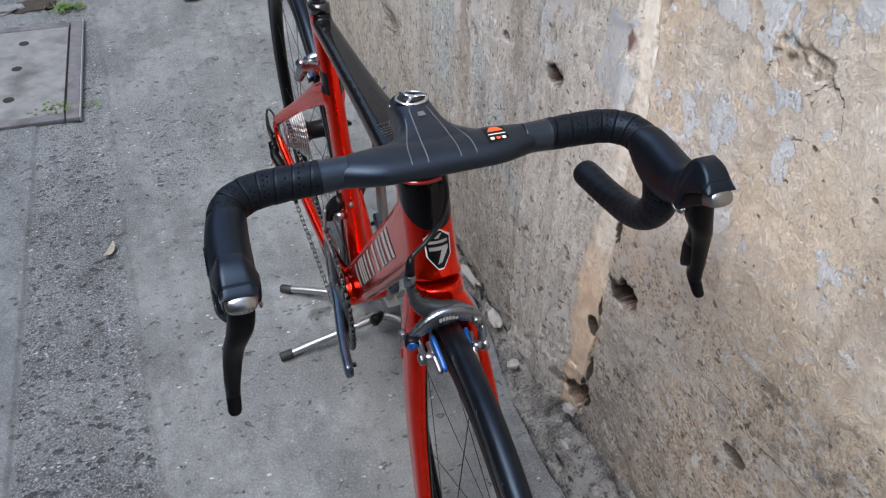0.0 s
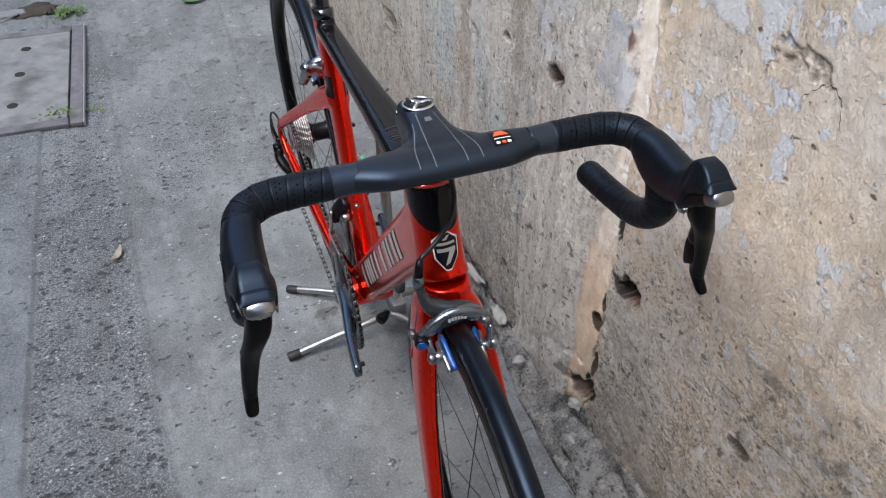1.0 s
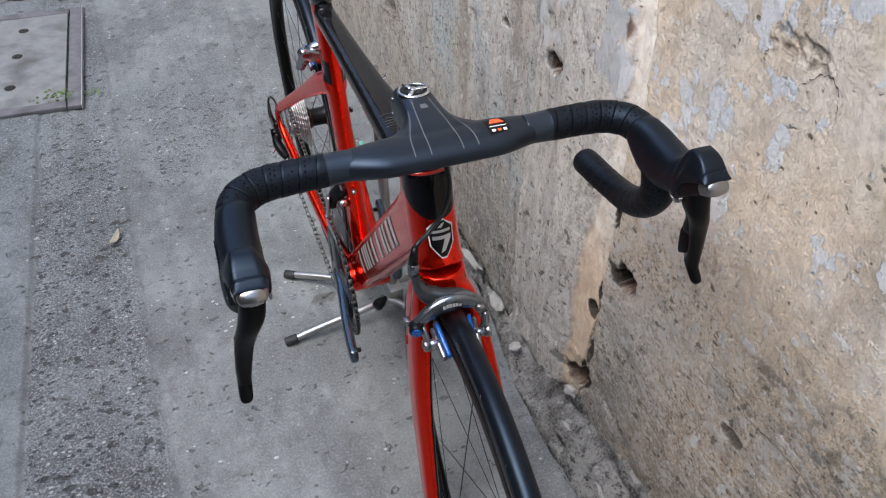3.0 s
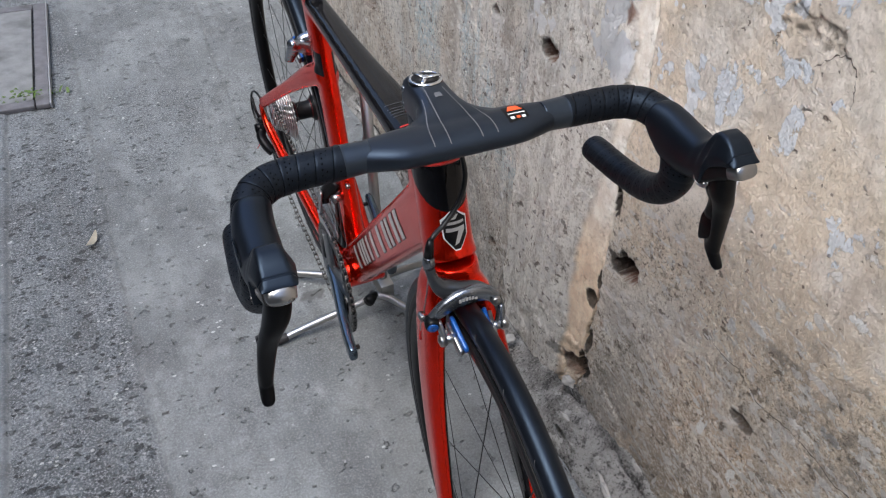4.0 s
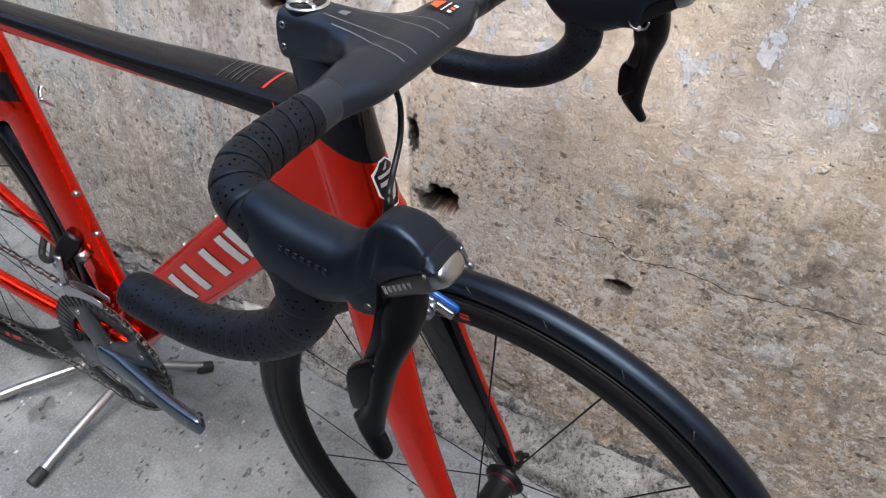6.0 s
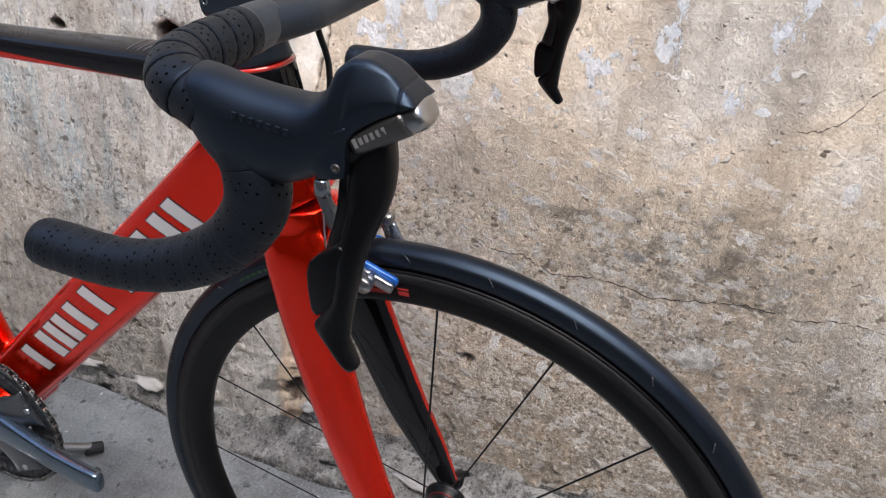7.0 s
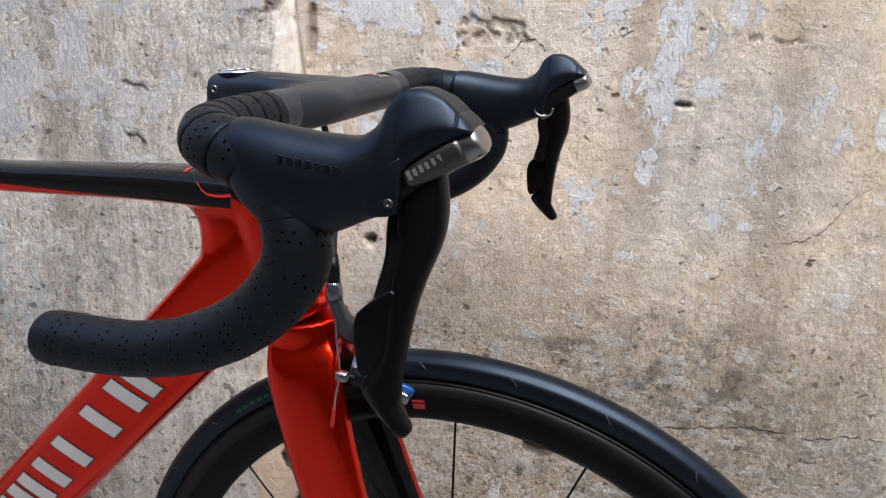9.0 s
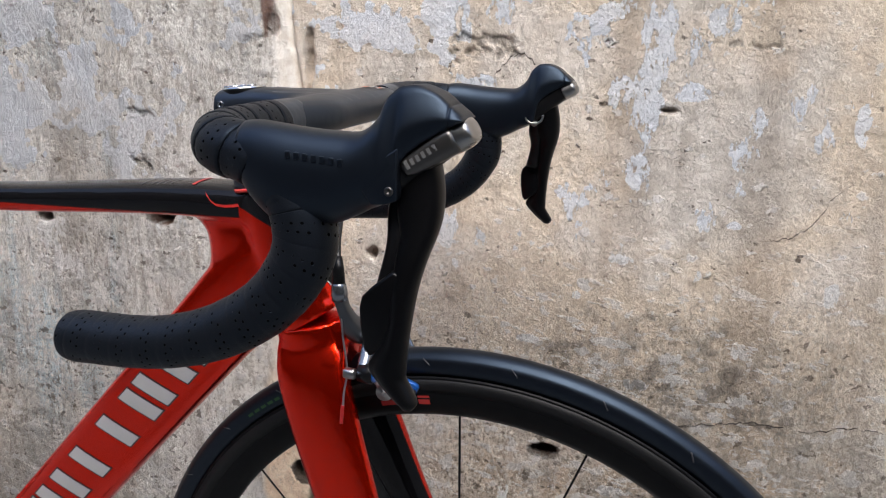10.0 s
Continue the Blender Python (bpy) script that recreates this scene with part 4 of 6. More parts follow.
def build_frame():
    bm = bmesh.new()
    # head tube, top tube, down tube, seat tube, stays: x, y, z, half width, half depth
    sweep(bm, catmull([(0, 0.1565, 0.6885, 0.0300, 0.033), (0, 0.166, 0.705, 0.0280, 0.0325), (0, 0.183, 0.755, 0.027, 0.031), (0, 0.1965, 0.801, 0.0275, 0.0295)], 5), 24, 2.2)
    sweep(bm, catmull([(0, 0.195, 0.782, 0.024, 0.018), (0, 0.25, 0.7845, 0.027, 0.0155), (0, 0.32, 0.7800, 0.025, 0.0140), (0, 0.45, 0.7675, 0.0205, 0.0128), (0, 0.56, 0.7595, 0.018, 0.0125), (0, 0.685, 0.751, 0.0165, 0.0130)], 5), 24, 3.0)
    sweep(bm, catmull([(0, 0.190, 0.735, 0.022, 0.036), (0, 0.22, 0.702, 0.022, 0.040), (0, 0.27, 0.6456, 0.0215, 0.038), (0, 0.45, 0.437, 0.0215, 0.0375), (0, 0.585, 0.281, 0.0225, 0.036)], 6), 28, 3.4)
    sweep(bm, catmull([(0, 0.553, 0.285, 0.018, 0.028), (0, 0.592, 0.42, 0.0155, 0.0275), (0, 0.628, 0.56, 0.015, 0.028), (0, 0.662, 0.69, 0.0155, 0.0275), (0, 0.684, 0.768, 0.016, 0.026)], 5), 20, 2.6)
    sweep(bm, catmull([(0, 0.222, 0.778, 0.018, 0.056), (0, 0.221, 0.768, 0.018, 0.042), (0, 0.220, 0.755, 0.019, 0.0355), (0, 0.220, 0.730, 0.019, 0.034), (0, 0.222, 0.705, 0.020, 0.038)], 4), 16, 2.4)
    cyl((-0.036, BB.y, BB.z), (0.036, BB.y, BB.z), 0.0265, 24, bm)
    for s in (-1, 1):
        sweep(bm, catmull([(s * 0.006, 0.640, 0.652, 0.012, 0.020), (s * 0.016, 0.695, 0.620, 0.011, 0.019), (s * 0.034, 0.80, 0.543, 0.0085, 0.0125), (s * 0.053, 0.89, 0.473, 0.0075, 0.0115), (s * 0.066, 0.946, 0.428, 0.0065, 0.0110)], 6), 14, 2.6)
        sweep(bm, catmull([(s * 0.020, 0.575, 0.300, 0.012, 0.018), (s * 0.036, 0.64, 0.312, 0.0105, 0.0155), (s * 0.051, 0.78, 0.344, 0.0095, 0.0125), (s * 0.062, 0.89, 0.374, 0.009, 0.0120), (s * 0.067, 0.935, 0.395, 0.0075, 0.0135), (s * 0.067, 0.950, 0.425, 0.0065, 0.012)], 6), 14, 2.6)
    fr = part("frame", bm, RED, bike, "candy red lacquered carbon frame with black top tube", mods=(("REMESH", 0.0026), ("SMOOTH", 5)))
    # seat post
    part("seat_post", sweep(bmesh.new(), [(0, 0.684, 0.765, 0.0125, 0.021), (0, 0.690, 0.788, 0.0125, 0.021), (0, 0.745, 0.99, 0.0125, 0.020)], 20, 2.4), BLACKGLOSS, bike, "black aero seat post")
    part("seat_collar", sweep(bmesh.new(), [(0, 0.6845, 0.767, 0.0175, 0.0265), (0, 0.688, 0.781, 0.0165, 0.025)], 20, 2.4), BLACKGLOSS, bike, "black seat collar")
    # red ring and black conical cover over the head tube
    part("headset_ring", sweep(bmesh.new(), [(0, 0.1968, 0.8005, 0.0283, 0.0303), (0, 0.1975, 0.8035, 0.0280, 0.030)], 32, 2.2), mat("red_ring", (0.62, 0.02, 0.01), 0.3, coat=1.0), bike, "red headset ring")
    part("headset_cover", sweep(bmesh.new(), catmull([(0, 0.1978, 0.8035, 0.0272, 0.0292), (0, 0.202, 0.818, 0.0245, 0.0275), (0, 0.2065, 0.832, 0.0235, 0.027), (0, 0.211, 0.846, 0.023, 0.0268)], 4), 32, 2.2), MATTE, bike, "matte black headset cover", STEER)
    for p, r in (((-0.005, 0.5860, 0.536), 0.0042), ((-0.005, 0.5705, 0.478), 0.0042)):
        b = revolve([(0.0001, 0.004), (r * 0.8, 0.0035), (r, 0.0015), (r, -0.004), (0.0001, -0.004)], 14)
        part("bottle_bolt", b, SILVER, bike, "silver bottle cage bolt", Matrix.Translation((p[0], p[1] - 0.0005, p[2])) @ Matrix.Rotation(radians(-90), 4, "Z") @ Matrix.Rotation(radians(15), 4, "Y"))
    for t in (0.36, 0.42):
        y = t
        z = (0.664 - 0.757 * y) / 0.653
        b = revolve([(0.0001, 0.003), (0.0032, 0.0025), (0.004, 0.001), (0.004, -0.004), (0.0001, -0.004)], 12)
        part("bottle_bolt", b, SILVER, bike, "silver bottle cage bolt", Matrix.Translation((0, y, z - 0.001)) @ Vector((1, 0, 0)).rotation_difference(Vector((0, 0.757, 0.653))).to_matrix().to_4x4())
    # silver marks down the tube, one slanted block for each letter
    d, nn = Vector((0, -0.653, 0.757)), Vector((0, 0.757, 0.653))
    mid = Vector((0, 0.45, 0.437))
    bars = [(a + 0.022, 0.0155) for a in (-0.084, -0.045, -0.022, -0.001, 0.029, 0.068, 0.121, 0.164, 0.188, 0.222, 0.249)]
    for start, w in bars:
        for grow, lift, material, label in ((0.0014, 0.0004, INKDARK, "dark outline"), (0.0, 0.0008, INK, "silver block")):
            bm = bmesh.new()
            nu, nv = 4, 10
            grid = []
            for a in range(nu + 1):
                row = []
                for b in range(nv + 1):
                    v = -0.0225 - grow + (0.039 + 2 * grow) * b / nv
                    u = start - grow + (w + 2 * grow) * a / nu - v * 0.30
                    p = mid + d * u + nn * (v + 0.004)
                    row.append(bm.verts.new((-0.045, p.y, p.z)))
                grid.append(row)
            for a in range(nu):
                for b in range(nv):
                    bm.faces.new((grid[a][b], grid[a + 1][b], grid[a + 1][b + 1], grid[a][b + 1]))
            part("lettering_block", bm, material, fr, label, mods=(("SHRINKWRAP", (fr, lift, "x")),))
    # red chevron where the top tube meets the head
    bm = bmesh.new()
    prev = None
    for y, z in ((0.243, 0.7935), (0.238, 0.7885), (0.233, 0.7855), (0.226, 0.7850), (0.218, 0.7858), (0.213, 0.7870)):
        cur = bm.verts.new((-0.045, y - 0.0006, z - 0.0011)), bm.verts.new((-0.045, y + 0.0006, z + 0.0011))
        if prev:
            bm.faces.new((prev[0], cur[0], cur[1], prev[1]))
        prev = cur
    part("chevron", bm, REDPRINT, fr, "red chevron line", mods=(("SHRINKWRAP", (fr, 0.0006, "x")),))
    # shield badge on the head tube
    for grow, lift, material, label in ((0.0, 0.0006, WHITE, "pale rim of the shield badge"), (-0.0016, 0.0010, PLASTIC, "black shield badge"), (None, 0.0014, INK, "silver slanted stripe"), ("top", 0.0014, INK, "silver bar")):
        bm = bmesh.new()
        if grow is None:
            quads = [[(-0.003, -0.016), (0.002, -0.014), (0.010, -0.001), (0.003, -0.001)], [(-0.010, -0.001), (0.010, -0.001), (0.010, 0.003), (-0.010, 0.003)]]
        elif grow == "top":
            quads = [[(-0.010, 0.0065), (0.010, 0.0065), (0.010, 0.0095), (-0.010, 0.0095)], [(-0.004, 0.012), (0.001, 0.012), (0.005, 0.017), (0.002, 0.017)]]
        else:
            g = grow
            quads = [[(-0.0145 - g, 0.012 + g), (0.0145 + g, 0.012 + g), (0.0135 + g, -0.008), (-0.0135 - g, -0.008)], [(-0.0135 - g, -0.008), (0.0135 + g, -0.008), (0.003, -0.022 - g), (-0.003, -0.022 - g)], [(-0.0145 - g, 0.012 + g), (-0.004, 0.021 + g), (0.004, 0.021 + g), (0.0145 + g, 0.012 + g)]]
        for q in quads:
            n = 6
            g2 = [[bm.verts.new((0, 0, 0)) for _ in range(n + 1)] for _ in range(n + 1)]
            for a in range(n + 1):
                for b in range(n + 1):
                    u, v = a / n, b / n
                    x = (q[0][0] * (1 - u) + q[1][0] * u) * (1 - v) + (q[3][0] * (1 - u) + q[2][0] * u) * v
                    h = (q[0][1] * (1 - u) + q[1][1] * u) * (1 - v) + (q[3][1] * (1 - u) + q[2][1] * u) * v
                    g2[a][b].co = (x, 0.10, 0.737 + h)
            for a in range(n):
                for b in range(n):
                    bm.faces.new((g2[a][b], g2[a + 1][b], g2[a + 1][b + 1], g2[a][b + 1]))
        bmesh.ops.remove_doubles(bm, verts=bm.verts, dist=1e-5)
        part("head_badge", bm, material, fr, label, mods=(("SHRINKWRAP", (fr, lift, "y")),))
    # small red and pale marks on the top tube behind the head
    for y, w, material, name in ((0.258, 0.003, REDPRINT, "red band"), (0.282, 0.0010, DIMPRINT, "grey print line"), (0.288, 0.0010, DIMPRINT, "grey print line"), (0.294, 0.0010, DIMPRINT, "grey print line"), (0.300, 0.0010, DIMPRINT, "grey print line"), (0.310, 0.0012, DIMPRINT, "grey print line")):
        bm = bmesh.new()
        vs = [[bm.verts.new((x * 0.0165, y + dy, 0.83)) for x in np.linspace(-1, 1, 9)] for dy in (0, w)]
        for j in range(8):
            bm.faces.new((vs[0][j], vs[0][j + 1], vs[1][j + 1], vs[1][j]))
        part("top_tube_print", bm, material, fr, name, mods=(("SHRINKWRAP", (fr, 0.0005, "z")),))
    return fr


def build_fork():
    bm = bmesh.new()
    sweep(bm, catmull([(0, 0.1565, 0.6868, 0.0290, 0.0340), (0, 0.1525, 0.672, 0.0305, 0.035), (0, 0.148, 0.648, 0.0300, 0.032)], 4), 24, 2.3)
    for s in (-1, 1):
        sweep(bm, catmull([(s * 0.010, 0.1535, 0.676, 0.012, 0.0310), (s * 0.0205, 0.1495, 0.659, 0.0130, 0.0335), (s * 0.0285, 0.1425, 0.637, 0.0130, 0.0335), (s * 0.038, 0.121, 0.580, 0.0125, 0.0315), (s * 0.045, 0.095, 0.515, 0.0115, 0.0280), (s * 0.050, 0.064, 0.445, 0.0105, 0.0250), (s * 0.054, 0.034, 0.390, 0.0095, 0.0200), (s * 0.056, 0.006, 0.341, 0.0075, 0.0120)], 6), 18, 2.7)
    return part("fork", bm, FORKRED, bike, "candy red carbon fork with black inner faces", STEER, mods=(("REMESH", 0.0026), ("SMOOTH", 4)))


def build_wheel(name, centre, m, rear=False):
    wheel = new(name)
    wheel.parent = bike
    wheel.matrix_basis = m @ Matrix.Translation(centre) @ Matrix.Diagonal((1, 1.012, 1.012, 1) if not rear else (1, 1, 1, 1))
    wheel.empty_display_size = 0.05
    R, r = 0.3235, 0.0127
    prof = []
    for i in range(22):
        a = radians(-118 + 236 * i / 21)
        ridge = 0.0006 if abs(abs(math.degrees(a)) - 62) < 7 else 0
        prof.append((R + (r + ridge) * math.cos(a) * 1.0, (r + ridge) * math.sin(a)))
    prof += [(0.3135, 0.0085), (0.3135, -0.0085)]
    tyre = part("tyre", revolve(prof, 128), TYRE, wheel, "black slick road tyre")
    for i in range(28):
        a = 2 * math.pi * (i + 0.3) / 28
        bm = bmesh.new()
        pts = []
        for t in range(5):
            q = radians(56 + 6 * t)
            pts.append((-(r + 0.0005) * math.sin(q), (R + (r + 0.0005) * math.cos(q)) * math.cos(a + 0.009 * t * 0.5), (R + (r + 0.0005) * math.cos(q)) * math.sin(a + 0.009 * t * 0.5)))
        part("tread_mark", pipe(pts, 0.00055, 4, 1, bm=bm), TREADMARK, tyre)
    rim = [(0.3145, 0.0105), (0.316, 0.0125), (0.3135, 0.0130), (0.300, 0.0128), (0.296, 0.0132), (0.285, 0.0105), (0.2785, 0.0055), (0.2772, 0.0)]
    rim = rim + [(a, -b) for a, b in rim[-2::-1]]
    part("rim", revolve(rim, 128), RIM, wheel, "deep black carbon rim")
    for s in (-1, 1):
        part("brake_track", revolve([(0.3130, s * 0.01312), (0.3012, s * 0.01295), (0.3012, s * 0.0122), (0.3130, s * 0.0122)], 128), TRACK, wheel, "dull black braking band")
        for k in range(2):
            a0 = 1.27 + k * math.pi + (0.05 if s > 0 else 0)
            for da, wid, material in ((0.0, 0.085, REDPRINT), (0.115, 0.035, REDPRINT)):
                bm = bmesh.new()
                vs = [[bm.verts.new((s * xx, rr * math.cos(a0 + da + wid * t / 8), rr * math.sin(a0 + da + wid * t / 8))) for t in range(9)] for rr, xx in ((0.2988, 0.01325), (0.2945, 0.01300), (0.2905, 0.01205))]
                for i in range(2):
                    for j in range(8):
                        bm.faces.new((vs[i][j], vs[i][j + 1], vs[i + 1][j + 1], vs[i + 1][j]))
                part("rim_decal", bm, material, wheel, "red rim decal")
    for a0, wid in ((2.05, 0.20), (2.30, 0.16)) if not rear else ((2.05, 0.2),):
        for j in range(6):
            bm = bmesh.new()
            vs = [[bm.verts.new((-(r + 0.0006) * math.sin(radians(q)), (R + (r + 0.0006) * math.cos(radians(q))) * math.cos(math.pi - a0 + wid * (j + t * 0.7) / 6), (R + (r + 0.0006) * math.cos(radians(q))) * math.sin(math.pi - a0 + wid * (j + t * 0.7) / 6))) for t in (0, 0.5, 1)] for q in (83, 94)]
            for i in range(2):
                bm.faces.new((vs[0][i], vs[0][i + 1], vs[1][i + 1], vs[1][i]))
            part("sidewall_print", bm, GREENINK, tyre, "faded green sidewall print")
    # spoke flanges; the cassette pushes the rear ones towards the far side
    wl, wr, shell = (0.034, 0.034, 0.0152) if not rear else (0.012, 0.036, 0.0185)
    rim = 0.0245 if not rear else 0.0275
    hub = [(0.0055, -0.048), (0.008, -0.048), (0.009, -wl - 0.006), (rim - 0.0015, -wl - 0.002), (rim, -wl), (rim - 0.0015, -wl + 0.003), (shell + 0.001, -wl + 0.008), (shell, -wl + 0.012), (shell, wr - 0.012), (shell + 0.001, wr - 0.008), (rim - 0.0015, wr - 0.003), (rim, wr), (rim - 0.0015, wr + 0.002), (0.009, wr + 0.006), (0.008, 0.048), (0.0055, 0.048)]
    part("hub", revolve(hub, 40), PLASTIC, wheel, "glossy black hub shell")
    for s in (-1, 1):
        at = wl if s < 0 else wr
        part("hub_ring", revolve([(shell + 0.0015, s * (at - 0.0055)), (shell + 0.0028, s * (at - 0.0060)), (shell + 0.0020, s * (at - 0.0090)), (shell - 0.0002, s * (at - 0.0090))], 32), HUBRED, wheel, "thin red hub ring")
    n = 16 if not rear else 20
    for i in range(n):
        s = -1 if i % 2 else 1
        a = radians(18.2) + 2 * math.pi * i / n if not rear else 2 * math.pi * (i + 0.4) / n
        lean = 0.0 if not rear else (0.62 if (i // 2) % 2 else -0.62)
        p = Vector((-wl if s < 0 else wr, 0.021 * math.cos(a + lean), 0.021 * math.sin(a + lean)))
        q = Vector((s * 0.002, 0.281 * math.cos(a), 0.281 * math.sin(a)))
        bm = bmesh.new()
        d = (q - p).normalized()
        sweep(bm, [(*p, 0.0009, 0.0009), (*(p + d * 0.02), 0.0005, 0.0011), (*(q - d * 0.02), 0.0005, 0.0011), (*q, 0.001, 0.001)], 6)
        part("spoke", bm, PLASTIC, wheel)
    # quick release
    half = 0.066 if not rear else 0.074
    part("skewer_nut", revolve([(0.0025, half - 0.008), (0.0085, half - 0.008), (0.0085, half - 0.002), (0.0055, half + 0.010), (0.0025, half + 0.011)], 20), PLASTIC, wheel, "black quick release nut")
    bm = revolve([(0.0025, -half + 0.006), (0.009, -half + 0.006), (0.009, -half - 0.004), (0.004, -half - 0.008), (0.0025, -half - 0.008)], 20)
    sweep(bm, catmull([(-half - 0.003, 0, 0.004, 0.0035, 0.006), (-half - 0.007, 0.012, 0.020, 0.003, 0.006), (-half - 0.006, 0.030, 0.036, 0.0025, 0.005)], 4), 10)
    part("skewer_lever", bm, PLASTIC, wheel, "black quick release lever")
    bm = bmesh.new()
    sweep(bm, catmull([(half + 0.006, 0, 0, 0.003, 0.005), (half + 0.010, -0.010, 0.004, 0.003, 0.004)], 3), 8)
    part("skewer_tab", bm, PLASTIC, wheel)
    return wheel


def build_cockpit():
    bm = bmesh.new()
    # flat wing tops, x: centre to tape
    def top_row(x):
        a = abs(x)
        f = float(step(np.array(a), 0.05, 0.105))
        return (x, 0.1375 + 0.004 * f, 0.8685 - 0.002 * f, 0.0245 - 0.0105 * f, 0.0135 + 0.0002 * f)
    sweep(bm, [top_row(x) for x in np.linspace(-0.112, 0.112, 33)], 24, 2.3, (0, 1, 0))
    sweep(bm, catmull([(0, 0.2445, 0.8545, 0.0195, 0.0210), (0, 0.241, 0.8548, 0.0208, 0.0230), (0, 0.225, 0.857, 0.0215, 0.0232), (0, 0.20, 0.861, 0.0222, 0.0205), (0, 0.178, 0.865, 0.0255, 0.0170), (0, 0.160, 0.868, 0.036, 0.0142), (0, 0.146, 0.8685, 0.060, 0.0128)], 5), 28, 3.2)
    sweep(bm, catmull([(0, 0.188, 0.8655, 0.0245, 0.0130), (0, 0.172, 0.867, 0.032, 0.0125), (0, 0.159, 0.868, 0.050, 0.0120), (0, 0.149, 0.8685, 0.074, 0.0115)], 5), 28, 3.0)
    bar = part("handlebar", bm, MATTE, bike, "matte black one-piece handlebar and stem", COCKPIT, mods=(("REMESH", 0.0022), ("SMOOTH", 6)))
    # stem cap with a three-armed bright star
    CAP = Matrix.Translation((0, 0.2265, 0.8780)) @ Matrix.Rotation(radians(-7), 4, "X") @ Matrix.Rotation(radians(-90), 4, "Y")
    part("stem_cap", revolve([(0.0001, 0.0025), (0.0165, 0.0022), (0.0175, 0.001), (0.0175, -0.004), (0.0001, -0.004)], 36), PLASTIC, bike, "black stem cap", COCKPIT @ CAP)
    bm = revolve([(0.0143, 0.0026), (0.0170, 0.0024), (0.0174, 0.001), (0.0174, -0.002), (0.0143, -0.002)], 40)
    for k in range(3):
        a = 2 * math.pi * k / 3 + 0.5
        sweep(bm, [(0.0029, 0, 0, 0.0011, 0.0030), (0.0029, 0.016 * math.cos(a), 0.016 * math.sin(a), 0.0011, 0.0020)], 8)
    bm2 = revolve([(0.0001, 0.0042), (0.0038, 0.0040), (0.0044, 0.002), (0.0001, 0.002)], 18, bm)
    part("cap_star", bm2, CHROME, bike, "bright three-armed cap ring", COCKPIT @ CAP)
    # side bolts of the stem
    for z in (0.8665, 0.8485):
        part("stem_bolt", revolve([(0.0001, -0.0200), (0.0014, -0.0200), (0.0016, -0.0216), (0.0028, -0.0216), (0.0032, -0.0208), (0.0032, -0.016), (0.0001, -0.016)], 14), ALLOY, bike, "dark stem clamp bolt", COCKPIT @ Matrix.Translation((0.0, 0.2365, z)))
    # pinstripes
    for s in (-1, 1):
        for pts in (((0.009, 0.205), (0.0105, 0.19), (0.0125, 0.17), (0.0142, 0.15), (0.0153, 0.132), (0.0157, 0.1180)), ((0.0165, 0.192), (0.0195, 0.176), (0.0240, 0.160), (0.0282, 0.146), (0.0305, 0.133), (0.0312, 0.1185))):
            bm = bmesh.new()
            rows = catmull(pts, 8)
            prev = None
            for x, y in rows:
                cur = bm.verts.new((s * (x - 0.0005), y, 0.895)), bm.verts.new((s * (x + 0.0005), y, 0.895))
                if prev:
                    bm.faces.new((prev[0], cur[0], cur[1], prev[1]))
                prev = cur
            part("pinstripe", bm, FAINT, bar, "fine grey stripe", mods=(("SHRINKWRAP", (bar, 0.0004, "z")),))

    def flat(quad, material, lift, name, label):
        bm = bmesh.new()
        n = 6
        vs = [[None] * (n + 1) for _ in range(n + 1)]
        for a in range(n + 1):
            for b in range(n + 1):
                u, v = a / n, b / n
                vs[a][b] = bm.verts.new(((quad[0][0] * (1 - u) + quad[1][0] * u) * (1 - v) + (quad[3][0] * (1 - u) + quad[2][0] * u) * v, (quad[0][1] * (1 - u) + quad[1][1] * u) * (1 - v) + (quad[3][1] * (1 - u) + quad[2][1] * u) * v, 0.895))
        for a in range(n):
            for b in range(n):
                bm.faces.new((vs[a][b], vs[a + 1][b], vs[a + 1][b + 1], vs[a][b + 1]))
        part(name, bm, material, bar, label, mods=(("SHRINKWRAP", (bar, lift, "z")),))

    flat([(0.0455, 0.1245), (0.0670, 0.1285), (0.0670, 0.148), (0.0455, 0.148)], PLASTIC, 0.0004, "bar_sticker", "black sticker with orange mark")
    flat([(0.0490, 0.140), (0.0650, 0.140), (0.0610, 0.148), (0.0530, 0.148)], ORANGE, 0.0008, "sticker_mark", "orange mark")
    flat([(0.0480, 0.135), (0.0650, 0.135), (0.0650, 0.1362), (0.0480, 0.1362)], WHITE, 0.0008, "sticker_mark", "white bar")
    for x, material in ((0.0485, WHITE), (0.0545, ORANGE), (0.0600, WHITE)):
        flat([(x, 0.1282), (x + 0.0037, 0.1282), (x + 0.0037, 0.1314), (x, 0.1314)], material, 0.0008, "sticker_mark", "small print block")
    flat([(-0.004, 0.188), (0.004, 0.188), (0.003, 0.196), (-0.003, 0.196)], FAINT, 0.0005, "stem_emblem", "faint grey emblem")

